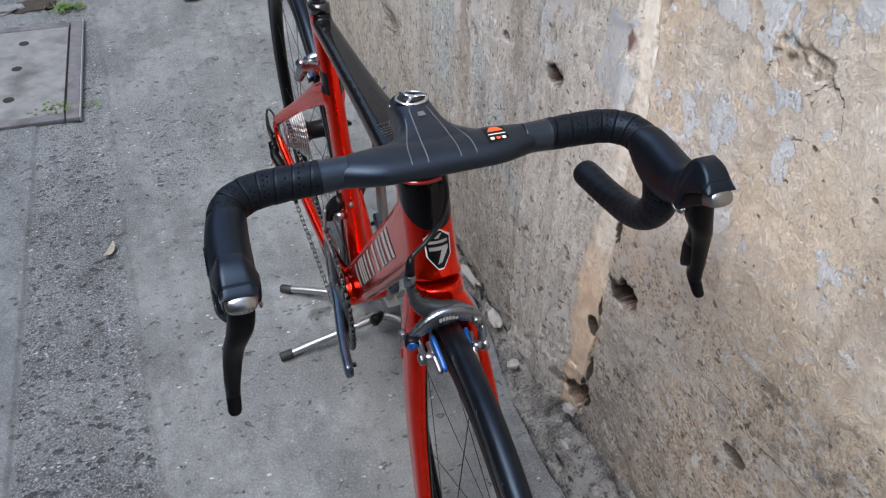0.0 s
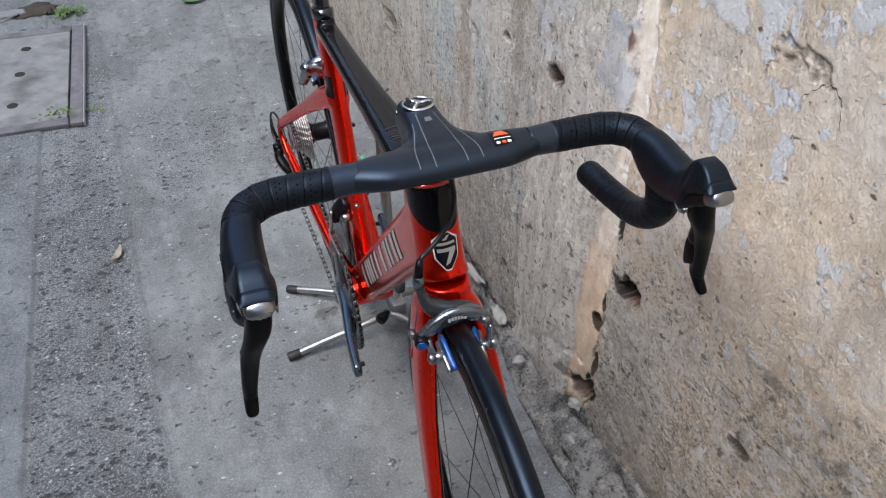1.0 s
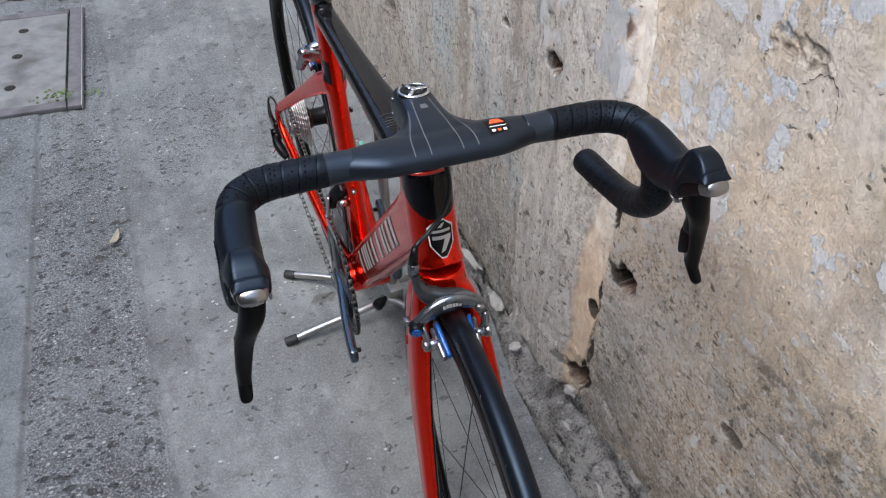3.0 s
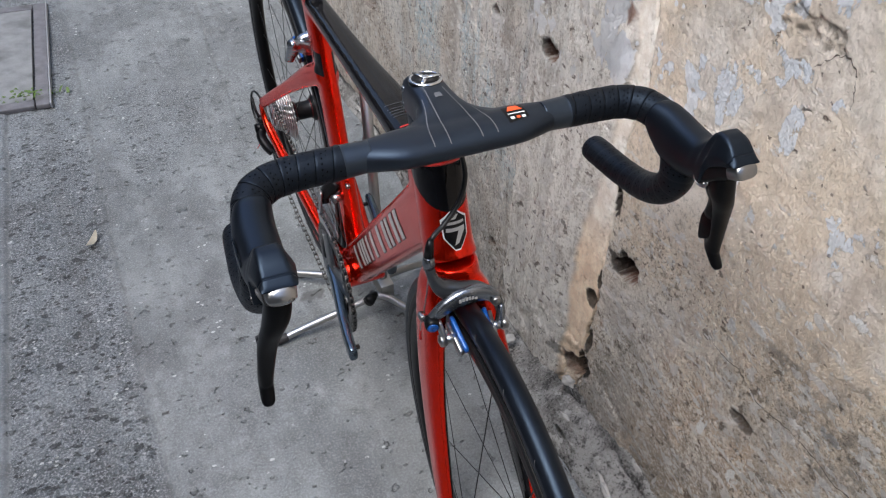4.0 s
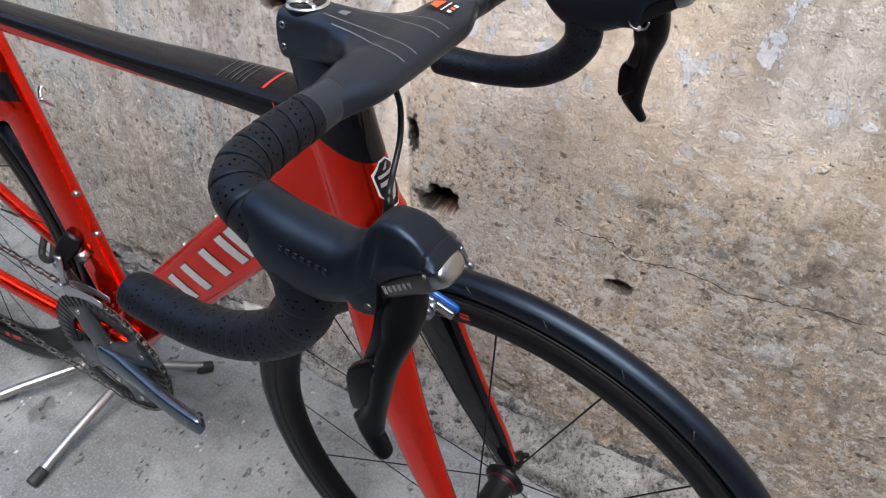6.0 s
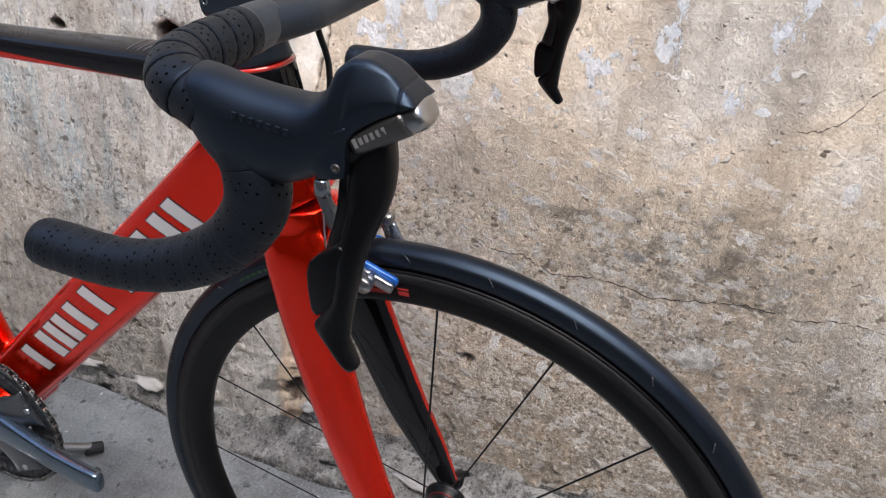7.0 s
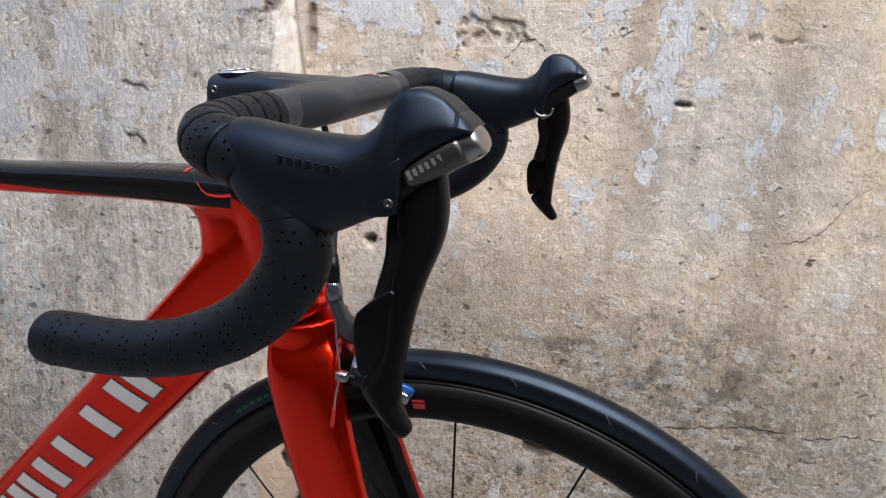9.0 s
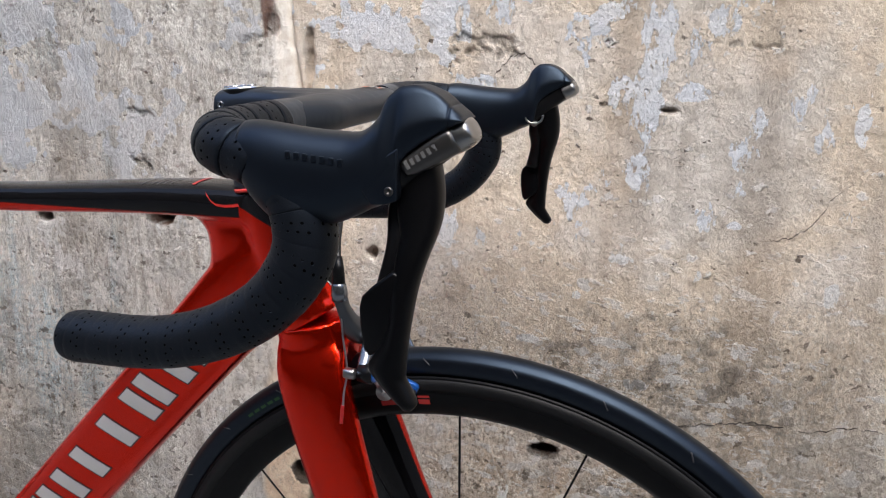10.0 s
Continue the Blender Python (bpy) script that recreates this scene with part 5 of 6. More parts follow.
    # taped bar ends, hoods and levers on both sides
    for s in (-1, 1):
        NOSE = Matrix.Translation((-s * 0.0035, 0.0065, 0)) @ Matrix.Translation((0, 0.0045, 0))
        rows = [(0.086, 0.1403, 0.8675, 0.0146), (0.112, 0.1410, 0.8667, 0.0156), (0.150, 0.1420, 0.8655, 0.0162), (0.176, 0.1388, 0.8650, 0.0164), (0.195, 0.1258, 0.8640, 0.0166), (0.2024, 0.104, 0.861, 0.0164), (0.2045, 0.086, 0.852, 0.0164), (0.2060, 0.0735, 0.834, 0.0176), (0.2075, 0.0708, 0.815, 0.0178), (0.2090, 0.0770, 0.7985, 0.0174), (0.2105, 0.0890, 0.7825, 0.0168), (0.2120, 0.1065, 0.7685, 0.0165), (0.2138, 0.130, 0.7565, 0.0160), (0.2150, 0.156, 0.7488, 0.0156), (0.2140, 0.182, 0.7446, 0.0157), (0.2125, 0.208, 0.7425, 0.0159), (0.2115, 0.2215, 0.7412, 0.0157), (0.211, 0.2275, 0.7407, 0.0138), (0.211, 0.2300, 0.7405, 0.0075)]
        path = catmull([(s * r[0], *r[1:]) for r in rows], 26)
        pos = path[:, :3]
        along = np.concatenate([[0], np.cumsum(np.linalg.norm(np.diff(pos, axis=0), axis=1))])
        bm = bmesh.new()
        uvl = bm.loops.layers.uv.new("uv")
        seg, rings = 40, []
        a_prev = Vector((0, 0, 1))
        info = {}
        for i in range(len(pos)):
            t = Vector(pos[min(i + 1, len(pos) - 1)] - pos[max(i - 1, 0)]).normalized()
            a = (a_prev - t * a_prev.dot(t)).normalized()
            a_prev = a
            b = t.cross(a)
            ring = []
            for j in range(seg):
                q = 2 * math.pi * j / seg
                ph = (along[i] / 0.0165 + j / seg) % 1.0
                lap = (0.0006 if along[i] < 0.17 else 0.0002) * ph - (0.0007 if along[i] < 0.17 else 0.0002) * math.exp(-((min(ph, 1 - ph) / 0.05) ** 2))
                v = bm.verts.new(Vector(pos[i]) + (a * math.cos(q) + b * math.sin(q)) * (path[i, 3] + (lap if along[i] > 0.026 else 0)))
                info[v] = (along[i], j / seg)
                ring.append(v)
            rings.append(ring)
        for i in range(len(rings) - 1):
            for j in range(seg):
                f = bm.faces.new((rings[i][j], rings[i][(j + 1) % seg], rings[i + 1][(j + 1) % seg], rings[i + 1][j]))
                f.material_index = 1 if along[i] < 0.026 else 0
                for lp in f.loops:
                    u, v = info[lp.vert]
                    lp[uvl].uv = (u, 1.0 if (j == seg - 1 and v == 0) else v)
        bm.faces.new(rings[0][::-1]), bm.faces.new(rings[-1])
        part("bar_tape", bm, [TAPE, FINISH], bike, "black perforated tape wound round the drop bar", COCKPIT)

        # hood: y, top, bottom, half width, centre x
        rows = [(0.1075, 0.8800, 0.8455, 0.0166, 0.2035), (0.0985, 0.8808, 0.8350, 0.0178, 0.2055), (0.084, 0.8800, 0.8262, 0.0188, 0.2072), (0.066, 0.8788, 0.8260, 0.0191, 0.2076), (0.050, 0.8785, 0.8290, 0.0188, 0.2076), (0.036, 0.8790, 0.8345, 0.0186, 0.2072), (0.026, 0.8830, 0.8388, 0.0186, 0.2067), (0.0185, 0.8905, 0.8415, 0.0186, 0.2063), (0.0135, 0.9005, 0.8440, 0.0187, 0.2060), (0.007, 0.9062, 0.8475, 0.0185, 0.2056), (0.003, 0.9074, 0.8660, 0.0181, 0.2054), (-0.004, 0.9078, 0.8740, 0.0173, 0.2050), (-0.013, 0.9045, 0.8805, 0.0160, 0.2047), (-0.0205, 0.8990, 0.8850, 0.0149, 0.2045), (-0.0255, 0.8952, 0.8878, 0.0140, 0.2045), (-0.0275, 0.8930, 0.8890, 0.0132, 0.2045)]
        rows = catmull(rows, 4)
        seam_at = [(-0.0196, 0.0), (-0.0199, 0.0006), (-0.0203, 0.0006), (-0.0206, 0.0)]
        order = rows[:, 0][::-1]
        extra = [[y] + [float(np.interp(y, order, rows[::-1, c])) for c in range(1, 5)] + [g] for y, g in seam_at]
        rows = sorted([[*r, 0.0] for r in rows.tolist() if not -0.0212 < r[0] < -0.0190] + extra, key=lambda r: -r[0])
        bm = bmesh.new()
        rings = []
        for y, zt, zb, hw, cx, groove in rows:
            zt = zt - 0.0032 * float(step(np.array(y), 0.028, 0.008))
            zc, hz = (zt + zb) / 2, (zt - zb) / 2 - groove
            hw = hw - groove
            ring = []
            nose = 0.86 * float(step(np.array(y), 0.03, 0.004))
            flat = 0.50 + 0.24 * float(step(np.array(y), 0.004, -0.026))
            for j in range(44):
                q = 2 * math.pi * j / 44
                c, sn = sup(math.cos(q), math.sin(q), 2.5)
                taper = 1 - 0.06 * max(0, sn) ** 1.6 - (0.16 - 0.12 * nose) * max(0, -sn) ** 2
                # faceted horn: flat top, sloping flanks
                u, v = abs(math.cos(q)), math.sin(q)
                reach = [1 / abs(v)] if abs(v) > 1e-6 else []
                for (u0, v0), (u1, v1) in (((flat, 1.0), (1.0, -0.2)), ((1.0, -0.2), (0.93, -1.0))):
                    nu, nv = v0 - v1, u1 - u0
                    if nu * u + nv * v > 1e-6:
                        reach.append((nu * u0 + nv * v0) / (nu * u + nv * v))
                k = min(reach)
                c, sn = c * taper * (1 - nose) + math.copysign(u, math.cos(q)) * k * nose, sn * (1 - nose) + v * k * nose
                taper = 1.0
                ring.append((s * (cx - 0.0035 + c * hw * taper), y + 0.0072 * float(step(np.array(y), 0.105, 0.0)) + 0.0045 * float(step(np.array(y), 0.045, 0.005)), zc + sn * hz))
            rings.append(ring)
        skin(bm, rings)
        hood = part("brake_hood", bm, RUBBER, bike, "black ribbed rubber brake hood", COCKPIT)
        # cover cap seam on the nose, side plate, screw, name plate and silver nose
        out = [(0.0265, 0.8565), (0.0225, 0.862), (0.004, 0.8745), (0.0035, 0.8480), (0.0095, 0.8455), (0.0175, 0.8445)]
        part("side_plate", prism(out, s * 0.2058 + s * 0.0100, s * 0.2058 + s * 0.0181), RUBBER, hood, "black side cover", NOSE, mods=(("BEVEL", 0.001),))
        part("pivot_screw", revolve([(0.0001, 0.0004), (0.0009, 0.0004), (0.0011, 0.0010), (0.0021, 0.0010), (0.0025, 0.0004), (0.0025, -0.003), (0.0001, -0.003)], 16), PLATE, hood, "steel pivot screw", NOSE @ Matrix.Translation((s * 0.2238, 0.0078, 0.8525)) @ (Matrix() if s > 0 else Matrix.Rotation(math.pi, 4, "Z")))
        bm = bmesh.new()
        rows = [(s * 0.2105, 0.0025, 0.8632, 0.0090, 0.0052), (s * 0.2105, -0.001, 0.8655, 0.0096, 0.0062), (s * 0.2105, -0.006, 0.8690, 0.0092, 0.0066), (s * 0.2100, -0.016, 0.8760, 0.0088, 0.0072), (s * 0.2095, -0.0225, 0.8800, 0.0082, 0.0070)]
        sweep(bm, catmull(rows, 3), 24, 3.2)
        part("name_plate", bm, PLATE, hood, "dark metal name plate with pale print", NOSE)
        bm = bmesh.new()
        rows = [(s * 0.2045, -0.0190, 0.8785, 0.0126, 0.0080), (s * 0.2045, -0.0250, 0.8820, 0.0118, 0.0080), (s * 0.2045, -0.0290, 0.8845, 0.0105, 0.0066), (s * 0.2045, -0.0308, 0.8856, 0.0055, 0.004)]
        sweep(bm, catmull(rows, 5), 24, 2.6)
        part("nose_cap", bm, SILVER, hood, "satin silver nose cap", NOSE)
        for u in range(6):
            q = box((0, 0, 0), (0.0008, 0.0018, 0.0034 if u else 0.0046))
            part("plate_print", q, PLATEINK, hood, "pale print bar", NOSE @ Matrix.Translation((s * (0.2201 - 0.0003 * u), -0.000 - 0.0027 * u, 0.8660 + 0.0019 * u)) @ Matrix.Rotation(radians(-33), 4, "X"), smooth=False)
        part("lever_body", sweep(bmesh.new(), catmull([(s * 0.2045, 0.012, 0.856, 0.0140, 0.010), (s * 0.2045, 0.000, 0.866, 0.0135, 0.0095), (s * 0.2045, -0.014, 0.877, 0.0120, 0.0090), (s * 0.2045, -0.0225, 0.883, 0.0110, 0.0075)], 4), 20, 3.4), PLASTIC, hood, "black lever body under the hood", NOSE)
        for u in range(7):
            part("hood_emboss", box((0, 0, 0), (0.0010, 0.0028, 0.0038)), RUBBER, hood, "raised rubber print bar", Matrix.Translation((s * 0.2221, 0.0735 - 0.0048 * u, 0.8668 - 0.0003 * u)), mods=(("BEVEL", 0.0004),))
        # brake blade: height, front, rear, half width, centre x
        rows = [(0.868, -0.0120, 0.0040, 0.0105, 0.2050), (0.852, -0.0145, 0.0080, 0.0108, 0.2062), (0.838, -0.0145, 0.0095, 0.0108, 0.2085), (0.827, -0.0125, 0.0068, 0.0098, 0.2120), (0.814, -0.0085, 0.0080, 0.0090, 0.2160), (0.798, -0.0045, 0.0092, 0.0083, 0.2195), (0.780, -0.0018, 0.0105, 0.0076, 0.2220), (0.768, -0.0005, 0.0135, 0.0072, 0.2235), (0.758, 0.0002, 0.0185, 0.0068, 0.2245), (0.752, 0.0003, 0.0215, 0.0066, 0.2250), (0.747, 0.0002, 0.0195, 0.0064, 0.2255), (0.740, -0.0035, 0.0134, 0.0062, 0.2262), (0.734, -0.0062, 0.0072, 0.0058, 0.2268), (0.7300, -0.0040, 0.0025, 0.0035, 0.2270)]
        rings = []
        for z, f, r, hw, cx in catmull(rows, 4):
            ring = []
            up = (z - 0.730) / 0.138
            f, r, cx, low = f + 0.0040 + 0.006 * up, r + 0.0040 + 0.006 * up, cx - 0.0035 * up, 0.868 - (0.868 - z) * 0.931
            for q in np.linspace(0, 2 * math.pi, 24, endpoint=False):
                c, sn = sup(math.cos(q), math.sin(q), 2.4)
                thin = 1 - 0.55 * float(step(np.array(sn), 0.1, 0.9)) * float(step(np.array(z), 0.80, 0.76))
                ring.append((s * (cx + c * hw * thin), (f + r) / 2 + sn * (r - f) / 2, low))
            rings.append(ring)
        bm = bmesh.new()
        skin(bm, rings)
        part("brake_blade", bm, LEVER, bike, "black brake lever blade", COCKPIT)
        # shift paddle behind the blade
        out = [(0.005, 0.806), (0.0088, 0.8084), (0.0210, 0.7969), (0.0256, 0.7914), (0.0270, 0.7846), (0.0262, 0.7733), (0.0240, 0.7603), (0.0208, 0.7558), (0.0110, 0.764), (0.0050, 0.775)]
        out = [(y + 0.0055, 0.868 - (0.868 - z) * 0.931) for y, z in out]
        bm = prism(out, s * 0.2150, s * 0.2245)
        part("shift_paddle", bm, LEVER, bike, "black shift paddle", COCKPIT, mods=(("BEVEL", 0.0018),))
        bm = bmesh.new()
        sweep(bm, catmull([(s * 0.205, 0.004, 0.852, 0.006, 0.008), (s * 0.207, 0.006, 0.838, 0.005, 0.008), (s * 0.2135, 0.006, 0.822, 0.004, 0.006), (s * 0.2165, 0.010, 0.800, 0.003, 0.006)], 4), 12)
        part("lever_bracket", bm, PLASTIC, bike, "black lever bracket", COCKPIT @ NOSE)
        part("return_clip", pipe([(s * 0.1945, 0.016, 0.851), (s * 0.1940, 0.013, 0.8445), (s * 0.1945, 0.006, 0.8425), (s * 0.1950, 0.000, 0.845), (s * 0.1955, -0.002, 0.851)], 0.0011, 8), SILVER, bike, "bright wire clip", COCKPIT @ NOSE @ Matrix.Translation((-s * 0.004, 0, 0.005)))
        part("bracket_pin", cyl((s * 0.198, 0.007, 0.8405), (s * 0.204, 0.007, 0.8405), 0.0028, 12), SILVER, bike, "small bright pin", COCKPIT @ NOSE @ Matrix.Translation((-s * 0.004, 0, 0.006)))


def build_front_brake():
    cal = new("front_brake")
    cal.parent = bike
    cal.matrix_basis = STEER @ Matrix.Translation((-0.004, 0, 0.005))
    cal["label"] = "dark polished dual-pivot rim brake"
    bm = bmesh.new()
    sweep(bm, catmull([(-0.047, 0.090, 0.6605, 0.0045, 0.0055), (-0.038, 0.091, 0.6675, 0.0050, 0.0065), (-0.022, 0.093, 0.6770, 0.0060, 0.0095), (-0.004, 0.094, 0.6825, 0.0065, 0.0115), (0.014, 0.094, 0.6820, 0.0065, 0.0105), (0.027, 0.092, 0.6755, 0.0055, 0.0080), (0.034, 0.089, 0.664, 0.0045, 0.0060), (0.0365, 0.086, 0.650, 0.0040, 0.0050), (0.034, 0.083, 0.640, 0.0038, 0.0050)], 6), 16, 3.0, (0, 1, 0))
    part("outer_arm", bm, ALLOY, cal, "dark grey polished brake arm")
    bm = bmesh.new()
    sweep(bm, catmull([(-0.0345, 0.114, 0.7190, 0.0055, 0.0055), (-0.0330, 0.111, 0.7090, 0.0052, 0.0055), (-0.0285, 0.108, 0.6975, 0.0075, 0.0080), (-0.0205, 0.106, 0.6890, 0.0085, 0.0110), (-0.0080, 0.102, 0.6845, 0.0080, 0.0120), (0.010, 0.100, 0.6835, 0.0068, 0.0095), (0.026, 0.097, 0.6755, 0.0058, 0.0070)], 6), 16, 2.8, (0, 1, 0))
    part("inner_arm", bm, DARKALLOY, cal, "dark grey brake arm with cable stop")
    for x, y, z, r, n in ((0.030, 0.0855, 0.672, 0.0055, "silver pivot bolt"), (-0.049, 0.098, 0.663, 0.0045, "silver clamp bolt")):
        part("brake_bolt", revolve([(0.0001, 0.004), (r * 0.5, 0.004), (r * 0.55, 0.0025), (r * 0.9, 0.0035), (r, 0.002), (r, -0.005), (0.0001, -0.005)], 16), SILVER, cal, n, Matrix.Translation((x, y, z)) @ Matrix.Rotation(radians(-90), 4, "Z"))
    part("release_cam", revolve([(0.0001, 0.007), (0.0068, 0.0065), (0.0082, 0.004), (0.0082, -0.006), (0.0001, -0.006)], 24), PLASTIC, cal, "black quick release cam", Matrix.Translation((-0.0425, 0.0865, 0.6625)) @ Matrix.Rotation(radians(-100), 4, "Z"))
    part("cam_disc", revolve([(0.0001, 0.0083), (0.0054, 0.0080), (0.0062, 0.0068), (0.0001, 0.0060)], 20), BLUE, cal, "blue anodised disc", Matrix.Translation((-0.0425, 0.0865, 0.6625)) @ Matrix.Rotation(radians(-100), 4, "Z"))
    part("cable_clamp", box((-0.0502, 0.100, 0.663), (0.005, 0.009, 0.008)), STEEL, cal, "steel cable clamp", mods=(("BEVEL", 0.0018),))
    for u in range(6):
        part("arm_print", box((0, 0, 0), (0.0028, 0.0008, 0.0040 if u else 0.0052)), INK, cal, "pale print bar", Matrix.Translation((-0.010 + 0.0036 * u, 0.0872 + 0.0002 * abs(u - 2), 0.6845 - 0.0002 * (u - 2) ** 2)) @ Matrix.Rotation(radians(-12), 4, "X"), smooth=False)
    # pads along the rim
    for s in (-1, 1):
        near, far = Vector((s * 0.0150, 0.0530, 0.6410)), Vector((s * 0.0190, 0.0940, 0.6555))
        sides = [near.lerp(far, u) for u in (0.0, 0.04, 0.1, 0.5, 0.9, 0.96, 1.0)]
        size = (0.5, 0.85, 1.0, 1.0, 1.0, 0.85, 0.5)
        part("brake_pad", sweep(bmesh.new(), [(*p, 0.0028 * k, 0.0050 * k) for p, k in zip(sides, size)], 14, 4.0, (1, 0, 0)), BLUE, cal, "blue brake pad")
        part("pad_holder", sweep(bmesh.new(), [(p.x + s * 0.0052, p.y, p.z - 0.0035, 0.0030 * k, 0.0050 * k) for p, k in zip(sides[1:-2], size[1:-2])], 14, 3.0, (1, 0, 0)), SILVER, cal, "silver pad holder")
        part("pad_bolt", revolve([(0.0001, -0.0050), (0.0026, -0.0050), (0.0030, -0.0036), (0.0066, -0.0036), (0.0072, -0.0020), (0.0072, 0.003), (0.0001, 0.003)], 20), SILVER, cal, "silver pad bolt", Matrix.Translation((s * 0.0350, 0.0745, 0.6450)) @ (Matrix() if s < 0 else Matrix.Rotation(math.pi, 4, "Z")))
        bm = cyl((s * 0.020, 0.0745, 0.6450), (s * 0.034, 0.0745, 0.6450), 0.0055, 16)
        sweep(bm, catmull([(s * 0.0325, 0.0735, 0.6430, 0.0035, 0.0065), (s * 0.034, 0.0790, 0.6530, 0.0035, 0.0055), (s * 0.036, 0.086, 0.664, 0.0035, 0.005)], 4), 10)
        part("pad_arm", bm, STEEL if s < 0 else ALLOY, cal, "metal pad carrier")
    part("adjuster", sweep(bmesh.new(), [(-0.0345, 0.1145, 0.718, 0.0066), (-0.0345, 0.1150, 0.724, 0.0068), (-0.0342, 0.1155, 0.7305, 0.0060), (-0.034, 0.1158, 0.733, 0.0042)], 14), ALLOY, cal, "knurled cable adjuster")
    part("cable_boot", sweep(bmesh.new(), [(-0.034, 0.1158, 0.732, 0.0054), (-0.0325, 0.1168, 0.743, 0.0048), (-0.0305, 0.1180, 0.753, 0.0033)], 14), PLASTIC, cal, "black rubber boot")
    part("inner_cable", pipe([(-0.0345, 0.114, 0.719), (-0.039, 0.110, 0.69), (-0.046, 0.103, 0.664), (-0.050, 0.104, 0.645), (-0.050, 0.105, 0.628)], 0.0008, 6), STEEL, cal, "bare steel cable")
    part("cable_end", pipe([(-0.050, 0.105, 0.634), (-0.0505, 0.1055, 0.627), (-0.0505, 0.106, 0.618)], 0.0016, 8), REDTIP, cal, "red cable end cap")
    part("brake_cable", pipe([(0.006, 0.152, 0.858), (0.0095, 0.1465, 0.834), (0.0105, 0.1385, 0.811), (0.002, 0.1325, 0.786), (-0.016, 0.1265, 0.767), (-0.0315, 0.1195, 0.7595), (-0.0350, 0.1178, 0.752)], 0.0026, 12, 8), CABLE, bike, "black brake cable from under the bar", STEER)


def build_rear_brake():
    cal = new("rear_brake")
    cal.parent = bike
    cal["label"] = "dark polished rear rim brake"
    cal.matrix_basis = Matrix.Translation((0, 0.742, 0.655)) @ Matrix.Rotation(radians(180), 4, "Z") @ Matrix.Rotation(radians(-14), 4, "X") @ Matrix.Translation((0, -0.075, -0.672))
    bm = bmesh.new()
    sweep(bm, catmull([(-0.046, 0.088, 0.660, 0.0065, 0.0075), (-0.034, 0.093, 0.680, 0.0080, 0.0100), (0.0, 0.097, 0.697, 0.0095, 0.0135), (0.028, 0.094, 0.683, 0.0080, 0.0105), (0.039, 0.088, 0.652, 0.0055, 0.008)], 6), 16, 2.6, (0, 1, 0))
    part("outer_arm", bm, BRIGHTALLOY, cal, "dark grey polished brake arm")
    bm = bmesh.new()
    sweep(bm, catmull([(0.040, 0.114, 0.710, 0.007, 0.007), (0.028, 0.110, 0.698, 0.007, 0.009), (0.0, 0.110, 0.684, 0.010, 0.011), (-0.028, 0.10, 0.668, 0.006, 0.007), (-0.036, 0.088, 0.65, 0.005, 0.006)], 6), 16, 2.6, (0, 1, 0))
    part("inner_arm", bm, BRIGHTALLOY, cal, "dark grey brake arm")
    for s in (-1, 1):
        part("pad_holder", box((s * 0.020, 0.060, 0.642), (0.006, 0.052, 0.012)), SILVER, cal, "silver pad holder", mods=(("BEVEL", 0.002),))
        part("brake_pad", box((s * 0.0150, 0.058, 0.643), (0.005, 0.054, 0.012)), BLUE, cal, "blue brake pad", mods=(("BEVEL", 0.002),))
    for x, z in ((0.030, 0.672), (-0.042, 0.662), (0.0, 0.683)):
        part("brake_bolt", cyl((x, 0.083, z), (x, 0.099, z), 0.005, 14), SILVER, cal, "silver bolt")


